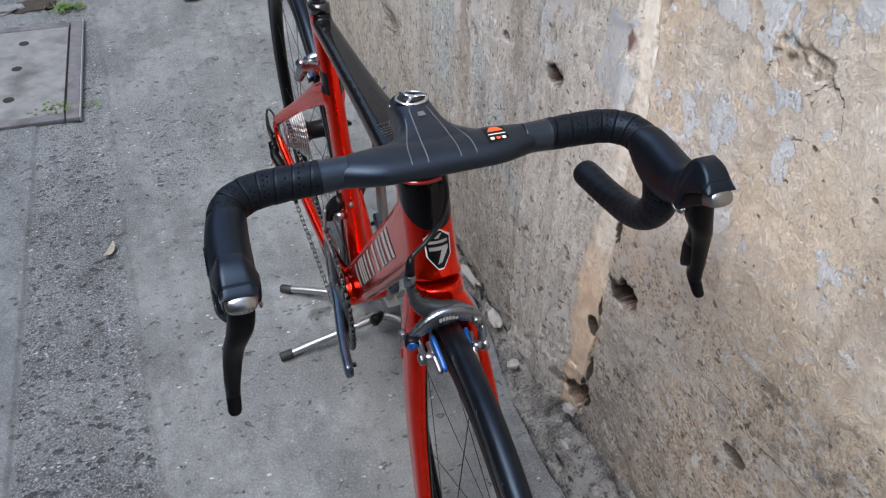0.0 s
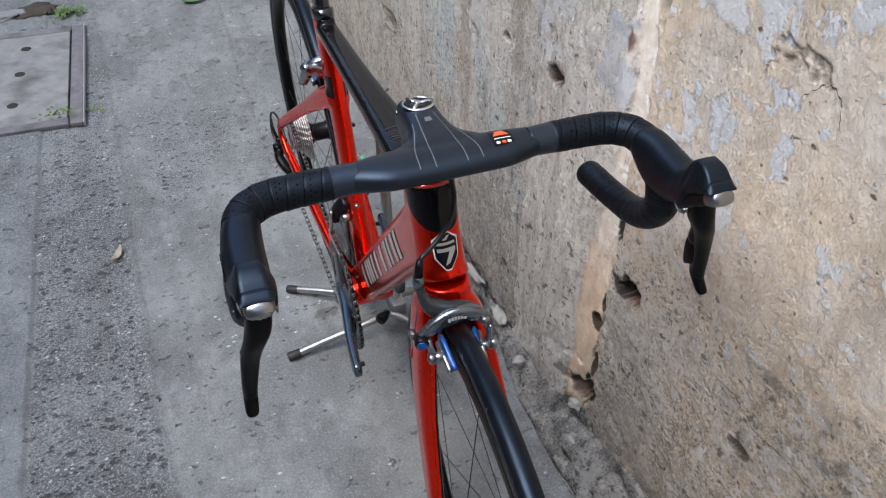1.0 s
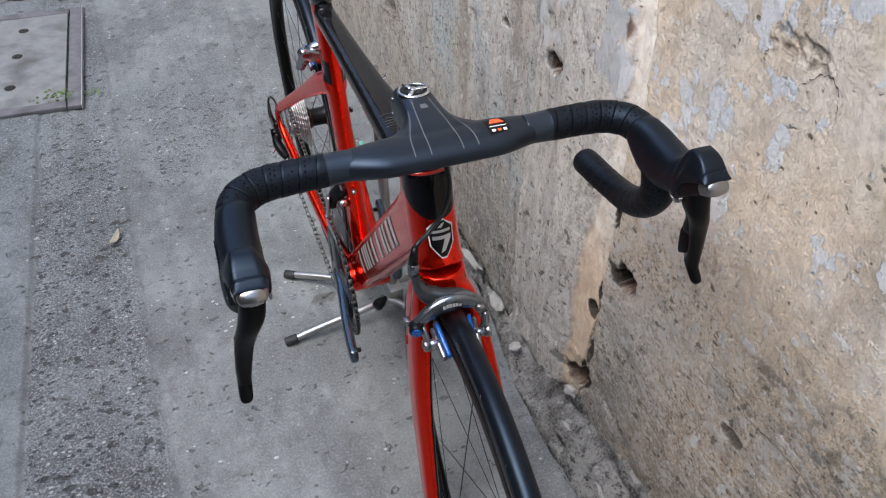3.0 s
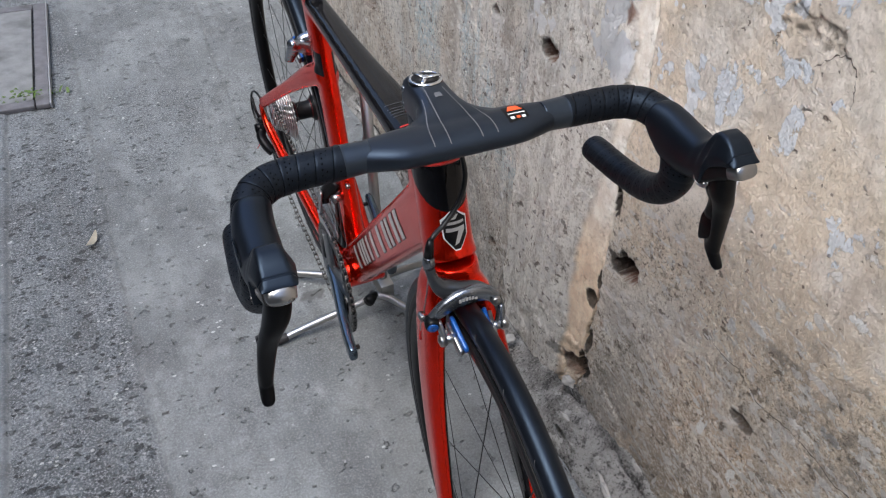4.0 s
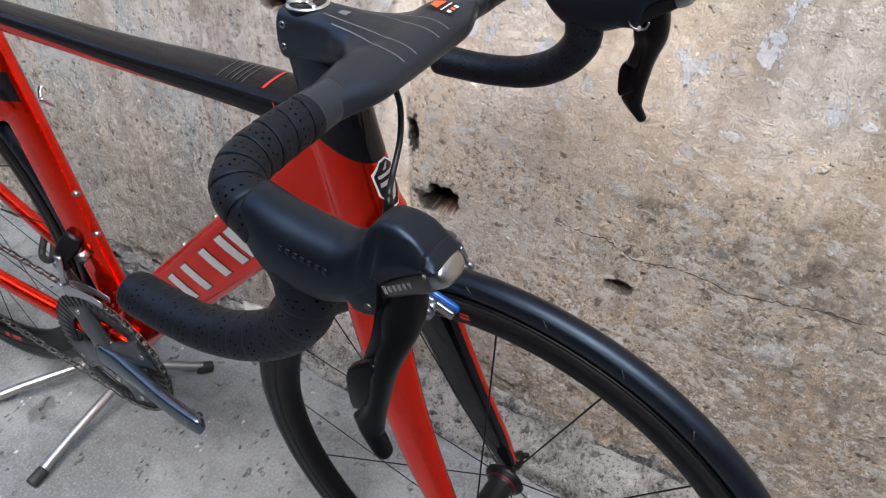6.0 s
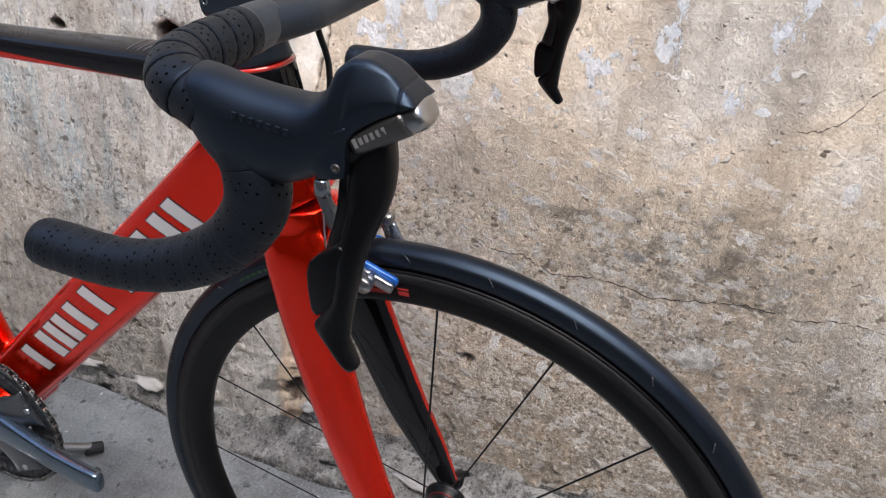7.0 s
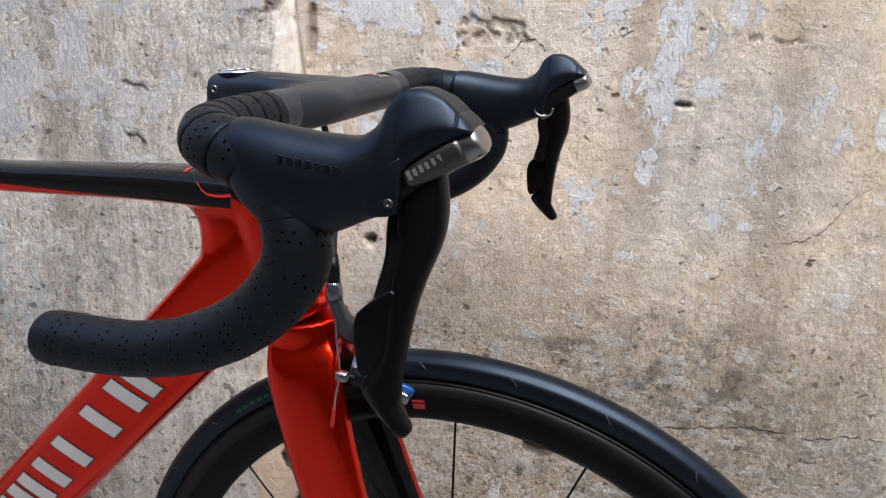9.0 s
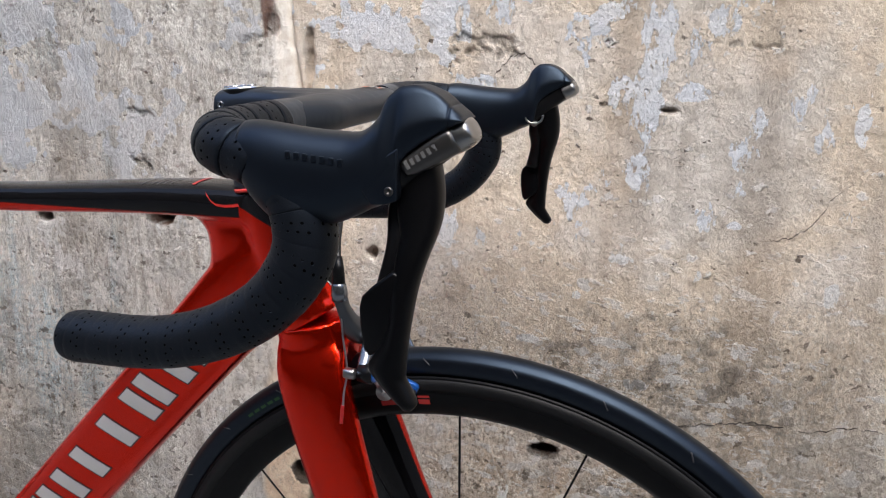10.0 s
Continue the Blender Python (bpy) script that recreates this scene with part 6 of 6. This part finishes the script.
def build_drivetrain():
    # crank set
    crank = new("crankset")
    crank.parent = bike
    crank.matrix_basis = Matrix.Translation(BB)
    crank["label"] = "dark grey crankset with two chainrings"
    part("outer_chainring", gear(0.1005, 50, 0.0060, -0.0485, -0.0455, 0.072), mat("ring_black", (0.035, 0.036, 0.040), 0.32, 0.8), crank, "dark toothed outer chainring")
    part("inner_chainring", gear(0.069, 34, 0.005, -0.0415, -0.0390, 0.054), PLASTIC, crank, "black inner chainring")
    bm = revolve([(0.0001, -0.056), (0.020, -0.056), (0.026, -0.054), (0.028, -0.047), (0.026, -0.042), (0.0001, -0.042)], 32)
    for k in range(4):
        a = math.pi / 4 + k * math.pi / 2 + 0.25
        sweep(bm, catmull([(-0.049, 0.015 * math.cos(a), 0.015 * math.sin(a), 0.0065, 0.022), (-0.0485, 0.042 * math.cos(a), 0.042 * math.sin(a), 0.006, 0.024), (-0.0475, 0.066 * math.cos(a), 0.066 * math.sin(a), 0.005, 0.023), (-0.0475, 0.085 * math.cos(a), 0.085 * math.sin(a), 0.004, 0.028)], 4), 14, 2.8)
    part("spider", bm, DARKALLOY, crank, "dark grey crank spider", mods=(("REMESH", 0.002), ("SMOOTH", 3)))
    for k in range(4):
        a = math.pi / 4 + k * math.pi / 2 + 0.25
        part("chainring_bolt", cyl((-0.0530, 0.077 * math.cos(a), 0.077 * math.sin(a)), (-0.046, 0.077 * math.cos(a), 0.077 * math.sin(a)), 0.004, 12), STEEL, crank, "steel chainring bolt")
    for s, base in ((-1, math.pi + radians(0.6)), (1, radians(0.6))):
        bm = bmesh.new()
        d = Vector((0, math.cos(base), math.sin(base)))
        rows = []
        for u, hw, hh, off in ((-0.016, 0.009, 0.019, 0.052), (0.02, 0.0100, 0.0205, 0.054), (0.06, 0.0095, 0.0175, 0.060), (0.11, 0.0088, 0.0150, 0.068), (0.155, 0.0082, 0.0148, 0.073), (0.170, 0.0080, 0.0150, 0.074), (0.1795, 0.0070, 0.0135, 0.0745), (0.182, 0.004, 0.009, 0.0745)):
            rows.append((s * off, *(d * u).yz, hw, hh))
        sweep(bm, catmull(rows, 5), 20, 3.2)
        arm = part("crank_arm", bm, CRANKGREY, crank, "blue-grey anodised crank arm")
        p = d * 0.166
        part("pedal_hole", revolve([(0.0040, -0.0003), (0.0066, -0.0003), (0.0066, 0.0003), (0.0040, 0.0003)], 18), PLASTIC, arm, "dark pedal thread", Matrix.Translation((s * 0.0813, p.y, p.z)))
        part("pedal_hole_shade", cyl((s * 0.0600, p.y, p.z), (s * 0.0812, p.y, p.z), 0.0040, 16), DARKHOLE, arm, "dark plug painted as the shade in the pedal hole")
        for u in range(6):
            q = d * (0.055 + 0.0055 * u)
            part("arm_print", box((0, 0, 0), (0.0006, 0.0036, 0.0055)), INK, arm, "pale print bar", Matrix.Translation((s * (0.0680 + 0.0008 * u), q.y, q.z)) @ Matrix.Rotation(base, 4, "X"), smooth=False)
    # cassette: ten cogs
    cas = new("cassette")
    cas.parent = bike
    cas.matrix_basis = Matrix.Translation(REAR)
    cas["label"] = "bright ten-speed cassette"
    for i, teeth in enumerate((12, 13, 14, 15, 17, 19, 21, 23, 25, 28)):
        part("cog", gear(teeth * 0.00203, teeth, 0.005, -0.0500 + 0.0038 * i, -0.0482 + 0.0038 * i, 0.017), COG, cas)
    part("lock_ring", revolve([(0.012, -0.0525), (0.019, -0.0525), (0.0195, -0.050), (0.012, -0.050)], 28), STEEL, cas)
    # rear derailleur
    der = new("rear_derailleur")
    der.parent = bike
    der.matrix_basis = Matrix.Translation(REAR)
    der["label"] = "black rear derailleur with long cage"
    bm = bmesh.new()
    sweep(bm, catmull([(-0.066, 0.004, -0.010, 0.008, 0.010), (-0.072, 0.014, -0.028, 0.009, 0.013), (-0.080, 0.006, -0.044, 0.010, 0.012), (-0.074, -0.012, -0.060, 0.010, 0.012), (-0.066, -0.022, -0.070, 0.009, 0.012)], 5), 16, 2.6)
    part("body", bm, PLASTIC, der, "black derailleur body")
    part("pivot_cap", cyl((-0.088, 0.016, -0.030), (-0.066, 0.016, -0.030), 0.010, 20), LEVER, der, "black pivot cap")
    for x in (-0.053, -0.066):
        bm = bmesh.new()
        sweep(bm, catmull([(x, -0.018, -0.066, 0.0011, 0.014), (x, -0.030, -0.090, 0.0011, 0.008), (x, -0.045, -0.112, 0.0011, 0.012)], 5), 14)
        part("cage_plate", bm, PLASTIC, der, "black cage plate")
    for p in ((-0.018, -0.066), (-0.045, -0.112)):
        part("jockey_wheel", gear(0.0215, 11, 0.006, -0.0625, -0.0565, 0.004, p), PLASTIC, der, "black jockey wheel")
    part("derailleur_cable", pipe([(-0.064, -0.04, 0.018), (-0.068, 0.015, 0.045), (-0.075, 0.058, 0.03), (-0.080, 0.062, -0.01), (-0.078, 0.035, -0.035)], 0.0022, 10, 8), CABLE, der, "black looped shift cable")
    part("cable_end", pipe([(-0.080, 0.012, -0.055), (-0.086, 0.02, -0.075), (-0.09, 0.03, -0.088)], 0.0010, 6), REDTIP, der, "red cable end")
    # front derailleur
    fd = new("front_derailleur")
    fd.parent = bike
    fd["label"] = "black and silver front derailleur"
    bm = bmesh.new()
    sweep(bm, catmull([(-0.014, 0.600, 0.470, 0.010, 0.012), (-0.026, 0.606, 0.455, 0.010, 0.014), (-0.036, 0.612, 0.438, 0.008, 0.012), (-0.038, 0.606, 0.425, 0.006, 0.010)], 4), 14, 2.6)
    part("body", bm, PLASTIC, fd, "black linkage body")
    part("limit_screw", cyl((-0.048, 0.612, 0.436), (-0.036, 0.612, 0.436), 0.0045, 12), SILVER, fd, "silver pivot screw")
    part("link_arm", sweep(bmesh.new(), catmull([(-0.044, 0.606, 0.452, 0.003, 0.006), (-0.047, 0.604, 0.430, 0.003, 0.005), (-0.048, 0.606, 0.408, 0.003, 0.006)], 4), 12), STEEL, fd, "bright link arm")
    part("clamp_bolt", cyl((-0.030, 0.583, 0.447), (-0.014, 0.587, 0.447), 0.0075, 18), SILVER, fd, "silver clamp bolt")
    for x in (-0.052, -0.040):
        a0, a1 = radians(62), radians(100)
        bm = bmesh.new()
        rows = []
        for t in np.linspace(0, 1, 12):
            a = a0 + (a1 - a0) * t
            rows.append((x, BB.y - 0.112 * math.cos(a) * -1, BB.z + 0.112 * math.sin(a), 0.0010, 0.009 - 0.003 * t))
        sweep(bm, rows, 12)
        part("cage_plate", bm, STEEL, fd, "bright cage plate")
    part("cage_bridge", box((-0.046, 0.612, 0.404), (0.013, 0.008, 0.004)), STEEL, fd, "bright cage bridge", mods=(("BEVEL", 0.001),))
    part("shift_wire", pipe([(-0.034, 0.618, 0.452), (-0.026, 0.612, 0.40), (-0.012, 0.60, 0.33)], 0.0009, 6), STEEL, fd)
    # chain
    links = bmesh.new()
    R1, R2 = 0.1005, 0.0345
    J1, J2 = REAR + Vector((0, -0.018, -0.066)), REAR + Vector((0, -0.045, -0.112))
    up = [Vector((-0.047, BB.y + R1 * math.cos(a), BB.z + R1 * math.sin(a))) for a in np.linspace(radians(84), radians(275), 40)]
    top = [Vector((-0.044, REAR.y - 0.003, REAR.z + R2))]
    low = [Vector((-0.0595, J2.y - 0.004, J2.z - 0.0215)), Vector((-0.0595, J2.y + 0.020, J2.z - 0.006)), Vector((-0.0595, J2.y + 0.018, J2.z + 0.014)), Vector((-0.0595, J1.y - 0.018, J1.z - 0.008)), Vector((-0.0595, J1.y - 0.018, J1.z + 0.012)), Vector((-0.056, J1.y, J1.z + 0.0215))]
    wrap = [Vector((-0.047, REAR.y + R2 * math.cos(a), REAR.z + R2 * math.sin(a))) for a in np.linspace(radians(-70), radians(88), 10)]
    loop = top + up + low + wrap + [top[0]]
    cum = [0]
    for a, b in zip(loop, loop[1:]):
        cum.append(cum[-1] + (b - a).length)
    n = int(cum[-1] / 0.0127)
    node = []
    for i in range(n + 1):
        s = cum[-1] * i / n
        j = max(k for k in range(len(cum)) if cum[k] <= s + 1e-9)
        j = min(j, len(loop) - 2)
        f = (s - cum[j]) / max(1e-9, cum[j + 1] - cum[j])
        node.append(loop[j].lerp(loop[j + 1], f))
    for i in range(n):
        p, q = node[i], node[i + 1]
        d = (q - p).normalized()
        w = 0.0020 if i % 2 else 0.0032
        for s in (-1, 1):
            c0, c1 = p - d * 0.002 + Vector((s * w, 0, 0)), q + d * 0.002 + Vector((s * w, 0, 0))
            sweep(links, [(*c0, 0.0006, 0.0030), (*(c0 + c1).lerp(Vector(), 0.5), 0.0006, 0.0026), (*c1, 0.0006, 0.0030)], 6)
        cyl(p - Vector((0.0036, 0, 0)), p + Vector((0.0036, 0, 0)), 0.0022, 6, links)
    part("chain", links, CHAINMAT, bike, "steel roller chain")


build_frame()
build_fork()
build_wheel("front_wheel", FRONT, STEER)
build_wheel("rear_wheel", REAR, Matrix(), True)
build_cockpit()
build_front_brake()
build_rear_brake()
build_drivetrain()


# ---- the display stand under the bicycle ----
stand = thing("bicycle_stand", "stainless tube bicycle stand with four black rubber feet on the concrete", "bicycle stand")
FEET = [(0.220, 1.300), (0.268, 1.500), (0.538, 1.222), (0.640, 1.395)]
for pts in ([(*FEET[0], 0.0100), (0.30, 1.302, 0.026), (0.386, 1.302, 0.042), (0.435, 1.302, 0.051), (0.462, 1.290, 0.051), (0.49, 1.264, 0.036), (*FEET[2], 0.0100)], [(*FEET[1], 0.0100), (0.33, 1.450, 0.028), (0.42, 1.378, 0.046), (0.452, 1.357, 0.052), (0.485, 1.352, 0.052), (0.54, 1.368, 0.038), (*FEET[3], 0.0100)]):
    part("leg_tube", pipe(pts, 0.0078, 18, 8, (0, 0, 1)), TUBESTEEL, stand, "bent stainless tube")
for (x, y), (tx, ty) in zip(FEET, ((0.30, 1.302), (0.33, 1.45), (0.49, 1.264), (0.54, 1.368))):
    d = Vector((x - tx, y - ty, -0.010)).normalized()
    p = Vector((x, y, 0.0100))
    part("foot", sweep(bmesh.new(), [(*(p - d * 0.019), 0.0094), (*(p - d * 0.017), 0.0100), (*(p + d * 0.006), 0.0100), (*(p + d * 0.009), 0.0090)], 20, 2.0, (0, 0, 1)), FOOT, stand, "black rubber foot")
part("clamp", box((0.466, 1.322, 0.062), (0.030, 0.052, 0.034)), TUBESTEEL, stand, "steel clamp block", mods=(("BEVEL", 0.002),))
part("clamp_knob", sweep(bmesh.new(), [(0.44, 1.30, 0.062, 0.006), (0.425, 1.29, 0.062, 0.012), (0.415, 1.283, 0.062, 0.012)], 12, 2.0, (0, 0, 1)), PLASTIC, stand, "black clamp knob")
POLE0, POLE1 = Vector((0.466, 1.325, 0.05)), Vector((0.463, 1.392, 0.575))
d = (POLE1 - POLE0).normalized()
bm = bmesh.new()
rows = [(*POLE0, 0.0105), (*POLE1, 0.0105), (*(POLE1 - d * 0.0005), 0.0088), (*(POLE1 - d * 0.05), 0.0088)]
sweep(bm, rows, 20)
part("pole", bm, TUBESTEEL, stand, "upright stainless tube")
part("pole_bore_shade", cyl(POLE1 - d * 0.02, POLE1 - d * 0.019, 0.0087, 18), DARKHOLE, stand, "dark disc painted as the shade inside the tube")
W = POLE1 - d * 0.035
bm = cyl(W - Vector((0.022, 0, 0)), W + Vector((0.018, 0, 0)), 0.003, 10)
for s in (-1, 1):
    sweep(bm, catmull([(W.x + 0.016, W.y, W.z, 0.003, 0.003), (W.x + 0.022, W.y + s * 0.006, W.z + s * 0.008, 0.0025, 0.004), (W.x + 0.027, W.y + s * 0.008, W.z + s * 0.014, 0.0015, 0.005)], 4), 10)
part("wing_nut", bm, CHROME, stand, "bright wing nut")
part("hook", pipe([tuple(W - Vector((0.02, 0, 0.14))), tuple(W + Vector((-0.03, -0.01, -0.19))), tuple(W + Vector((-0.055, -0.02, -0.235))), tuple(W + Vector((-0.05, 0.012, -0.25))), tuple(W + Vector((-0.03, 0.02, -0.225)))], 0.0055, 12), FOOT, stand, "black rubber-coated hook under the chain stay")
part("hook_sleeve", cyl(W - d * 0.155, W - d * 0.125, 0.0135, 18), TUBESTEEL, stand, "sliding sleeve")


# ---- small things on the ground ----
def blob(name, c, size, material, label, category, seed, turn=0.0, group=""):
    bm = bmesh.new()
    bmesh.ops.create_icosphere(bm, subdivisions=3, radius=1)
    for v in bm.verts:
        p = v.co.copy()
        k = 1 + 0.7 * noise.noise(p * 1.6 + Vector((seed * 7.1, 0, 0))) + 0.12 * noise.noise(p * 5 + Vector((seed, 3, 0)))
        v.co = Vector((p.x * size[0], p.y * size[1], max(p.z, -0.55) * size[2])) * k
    return tagged(part(name, bm, material, None, m=Matrix.Translation(c) @ Matrix.Rotation(turn, 4, "Z")), label, category, group)


blob("pebble", (0.379, 1.853, 0.008), (0.013, 0.011, 0.011), STONE, "small pale round pebble on the concrete", "pebble", 2)
for c, size, seed, turn in (((0.668, 1.36, 0.050), (0.010, 0.045, 0.006), 3, 0.1), ((0.668, 1.215, 0.048), (0.012, 0.026, 0.007), 4, -0.1), ((0.655, 0.865, 0.052), (0.006, 0.016, 0.005), 5, 0.3), ((0.640, 0.70, 0.046), (0.005, 0.040, 0.005), 6, -0.25), ((0.652, 1.085, 0.045), (0.012, 0.012, 0.008), 7, 0.0), ((0.676, 0.905, 0.105), (0.008, 0.014, 0.010), 8, 0.4)):
    blob("plaster_chip", c, size, LIMECHIP, "white lump of lime plaster lying on the footing", "plaster chip", seed, turn, "plaster chips on the footing")
bm = sweep(bmesh.new(), catmull([(0.590, 1.955, 0.010, 0.007, 0.004), (0.586, 1.90, 0.012, 0.009, 0.004), (0.578, 1.825, 0.008, 0.008, 0.003)], 5), 10, 3)
tagged(part("plastic_strip", bm, MINT), "mint green strip of plastic on the ground by the wall", "plastic scrap")


def leaf(name, c, length, width, material, label, turn, curl):
    bm = bmesh.new()
    n = 9
    vs = []
    for i in range(n):
        t = i / (n - 1)
        w = width * math.sin(math.pi * min(1, t * 0.93 + 0.05)) ** 0.8
        z = 0.004 + curl * (t - 0.5) ** 2
        vs.append([bm.verts.new(((t - 0.5) * length, u * w, z + abs(u) * width * 0.25)) for u in (-1, -0.5, 0, 0.5, 1)])
    for i in range(n - 1):
        for j in range(4):
            bm.faces.new((vs[i][j], vs[i + 1][j], vs[i + 1][j + 1], vs[i][j + 1]))
    bmesh.ops.solidify(bm, geom=bm.faces[:], thickness=0.0005)
    return tagged(part(name, bm, material, None, m=Matrix.Translation(c) @ Matrix.Rotation(turn, 4, "Z")), label, "leaf")


blob("soil_patch", (-0.265, 3.30, 0.002), (0.085, 0.060, 0.006), SOIL, "dark soil in a broken corner of the concrete", "soil", 11, 0.4)
blob("broken_concrete", (-0.345, 3.285, 0.006), (0.055, 0.035, 0.012), COVERTOP, "broken grey piece of concrete beside the drain cover", "concrete piece", 12, 0.5)
leaf("dry_leaf", (-0.098, 1.775, 0), 0.055, 0.009, LEAFDRY, "dry yellowish leaf on the concrete", radians(62), 0.05)
leaf("fallen_leaf", (0.308, 3.19, 0), 0.09, 0.030, LEAFGREEN, "pale green fallen leaf on the concrete", radians(10), 0.03)


# ---- inspection cover ----
cover = thing("drain_cover", "grey concrete drain cover in an iron frame set in the ground", "drain cover", Matrix.Translation((-0.47, 2.785, 0)) @ Matrix.Rotation(radians(-3.5), 4, "Z"))
part("slab", box((0, 0, 0.0035), (0.62, 0.60, 0.016)), COVERTOP, cover, "worn concrete infill", mods=(("BEVEL", 0.002),))
for c, size in (((0.336, 0, 0.005), (0.038, 0.676, 0.016)), ((-0.334, 0, 0.005), (0.042, 0.676, 0.016)), ((0, 0.320, 0.005), (0.628, 0.036, 0.016)), ((0, -0.320, 0.005), (0.628, 0.036, 0.016))):
    part("frame_bar", box(c, size), COVERIRON, cover, "grey iron frame", mods=(("BEVEL", 0.0025),))
part("frame_edge", box((0.3575, 0, 0.006), (0.004, 0.68, 0.0175)), EDGEWORN, cover, "worn bright edge", mods=(("BEVEL", 0.001),))
# dark discs laid on the slab paint the shade of its holes
for x, y in ((0.15, -0.18), (0.16, 0.02), (0.17, 0.20), (-0.15, -0.18)):
    part("lift_hole_shade", revolve([(0.0001, 0.0008), (0.016, 0.0006), (0.017, -0.001), (0.0001, -0.001)], 20), DARKHOLE, cover, "dark disc painted as the shade in a lifting hole", Matrix.Translation((x, y, 0.0118)) @ Matrix.Rotation(radians(-90), 4, "Y"))
for name, c, spread, count in (("weeds", (-0.19, 2.505, 0.0), (0.075, 0.025), 110), ("weeds", (-0.145, 3.245, 0.0), (0.06, 0.04), 90)):
    rnd = random.Random(count)
    bm = bmesh.new()
    for i in range(count):
        x, y = rnd.gauss(0, spread[0] * 0.5), rnd.gauss(0, spread[1] * 0.5)
        a, h, w = rnd.uniform(0, 6.28), rnd.uniform(0.006, 0.020), rnd.uniform(0.003, 0.006)
        dx, dy = math.cos(a), math.sin(a)
        v = [bm.verts.new((x - dy * w, y + dx * w, 0.002)), bm.verts.new((x + dy * w, y - dx * w, 0.002)), bm.verts.new((x + dx * h * 0.7 + dy * w, y + dy * h * 0.7 - dx * w, h * 0.8)), bm.verts.new((x + dx * h * 1.1, y + dy * h * 1.1, h * 0.7)), bm.verts.new((x + dx * h * 0.7 - dy * w, y + dy * h * 0.7 + dx * w, h * 0.8))]
        bm.faces.new((v[0], v[1], v[2], v[4])), bm.faces.new((v[2], v[3], v[4]))
    tagged(part(name, bm, WEED, None, m=Matrix.Translation(c)), "small green weeds growing at the edge of the drain cover", "weeds", kind="stuff")
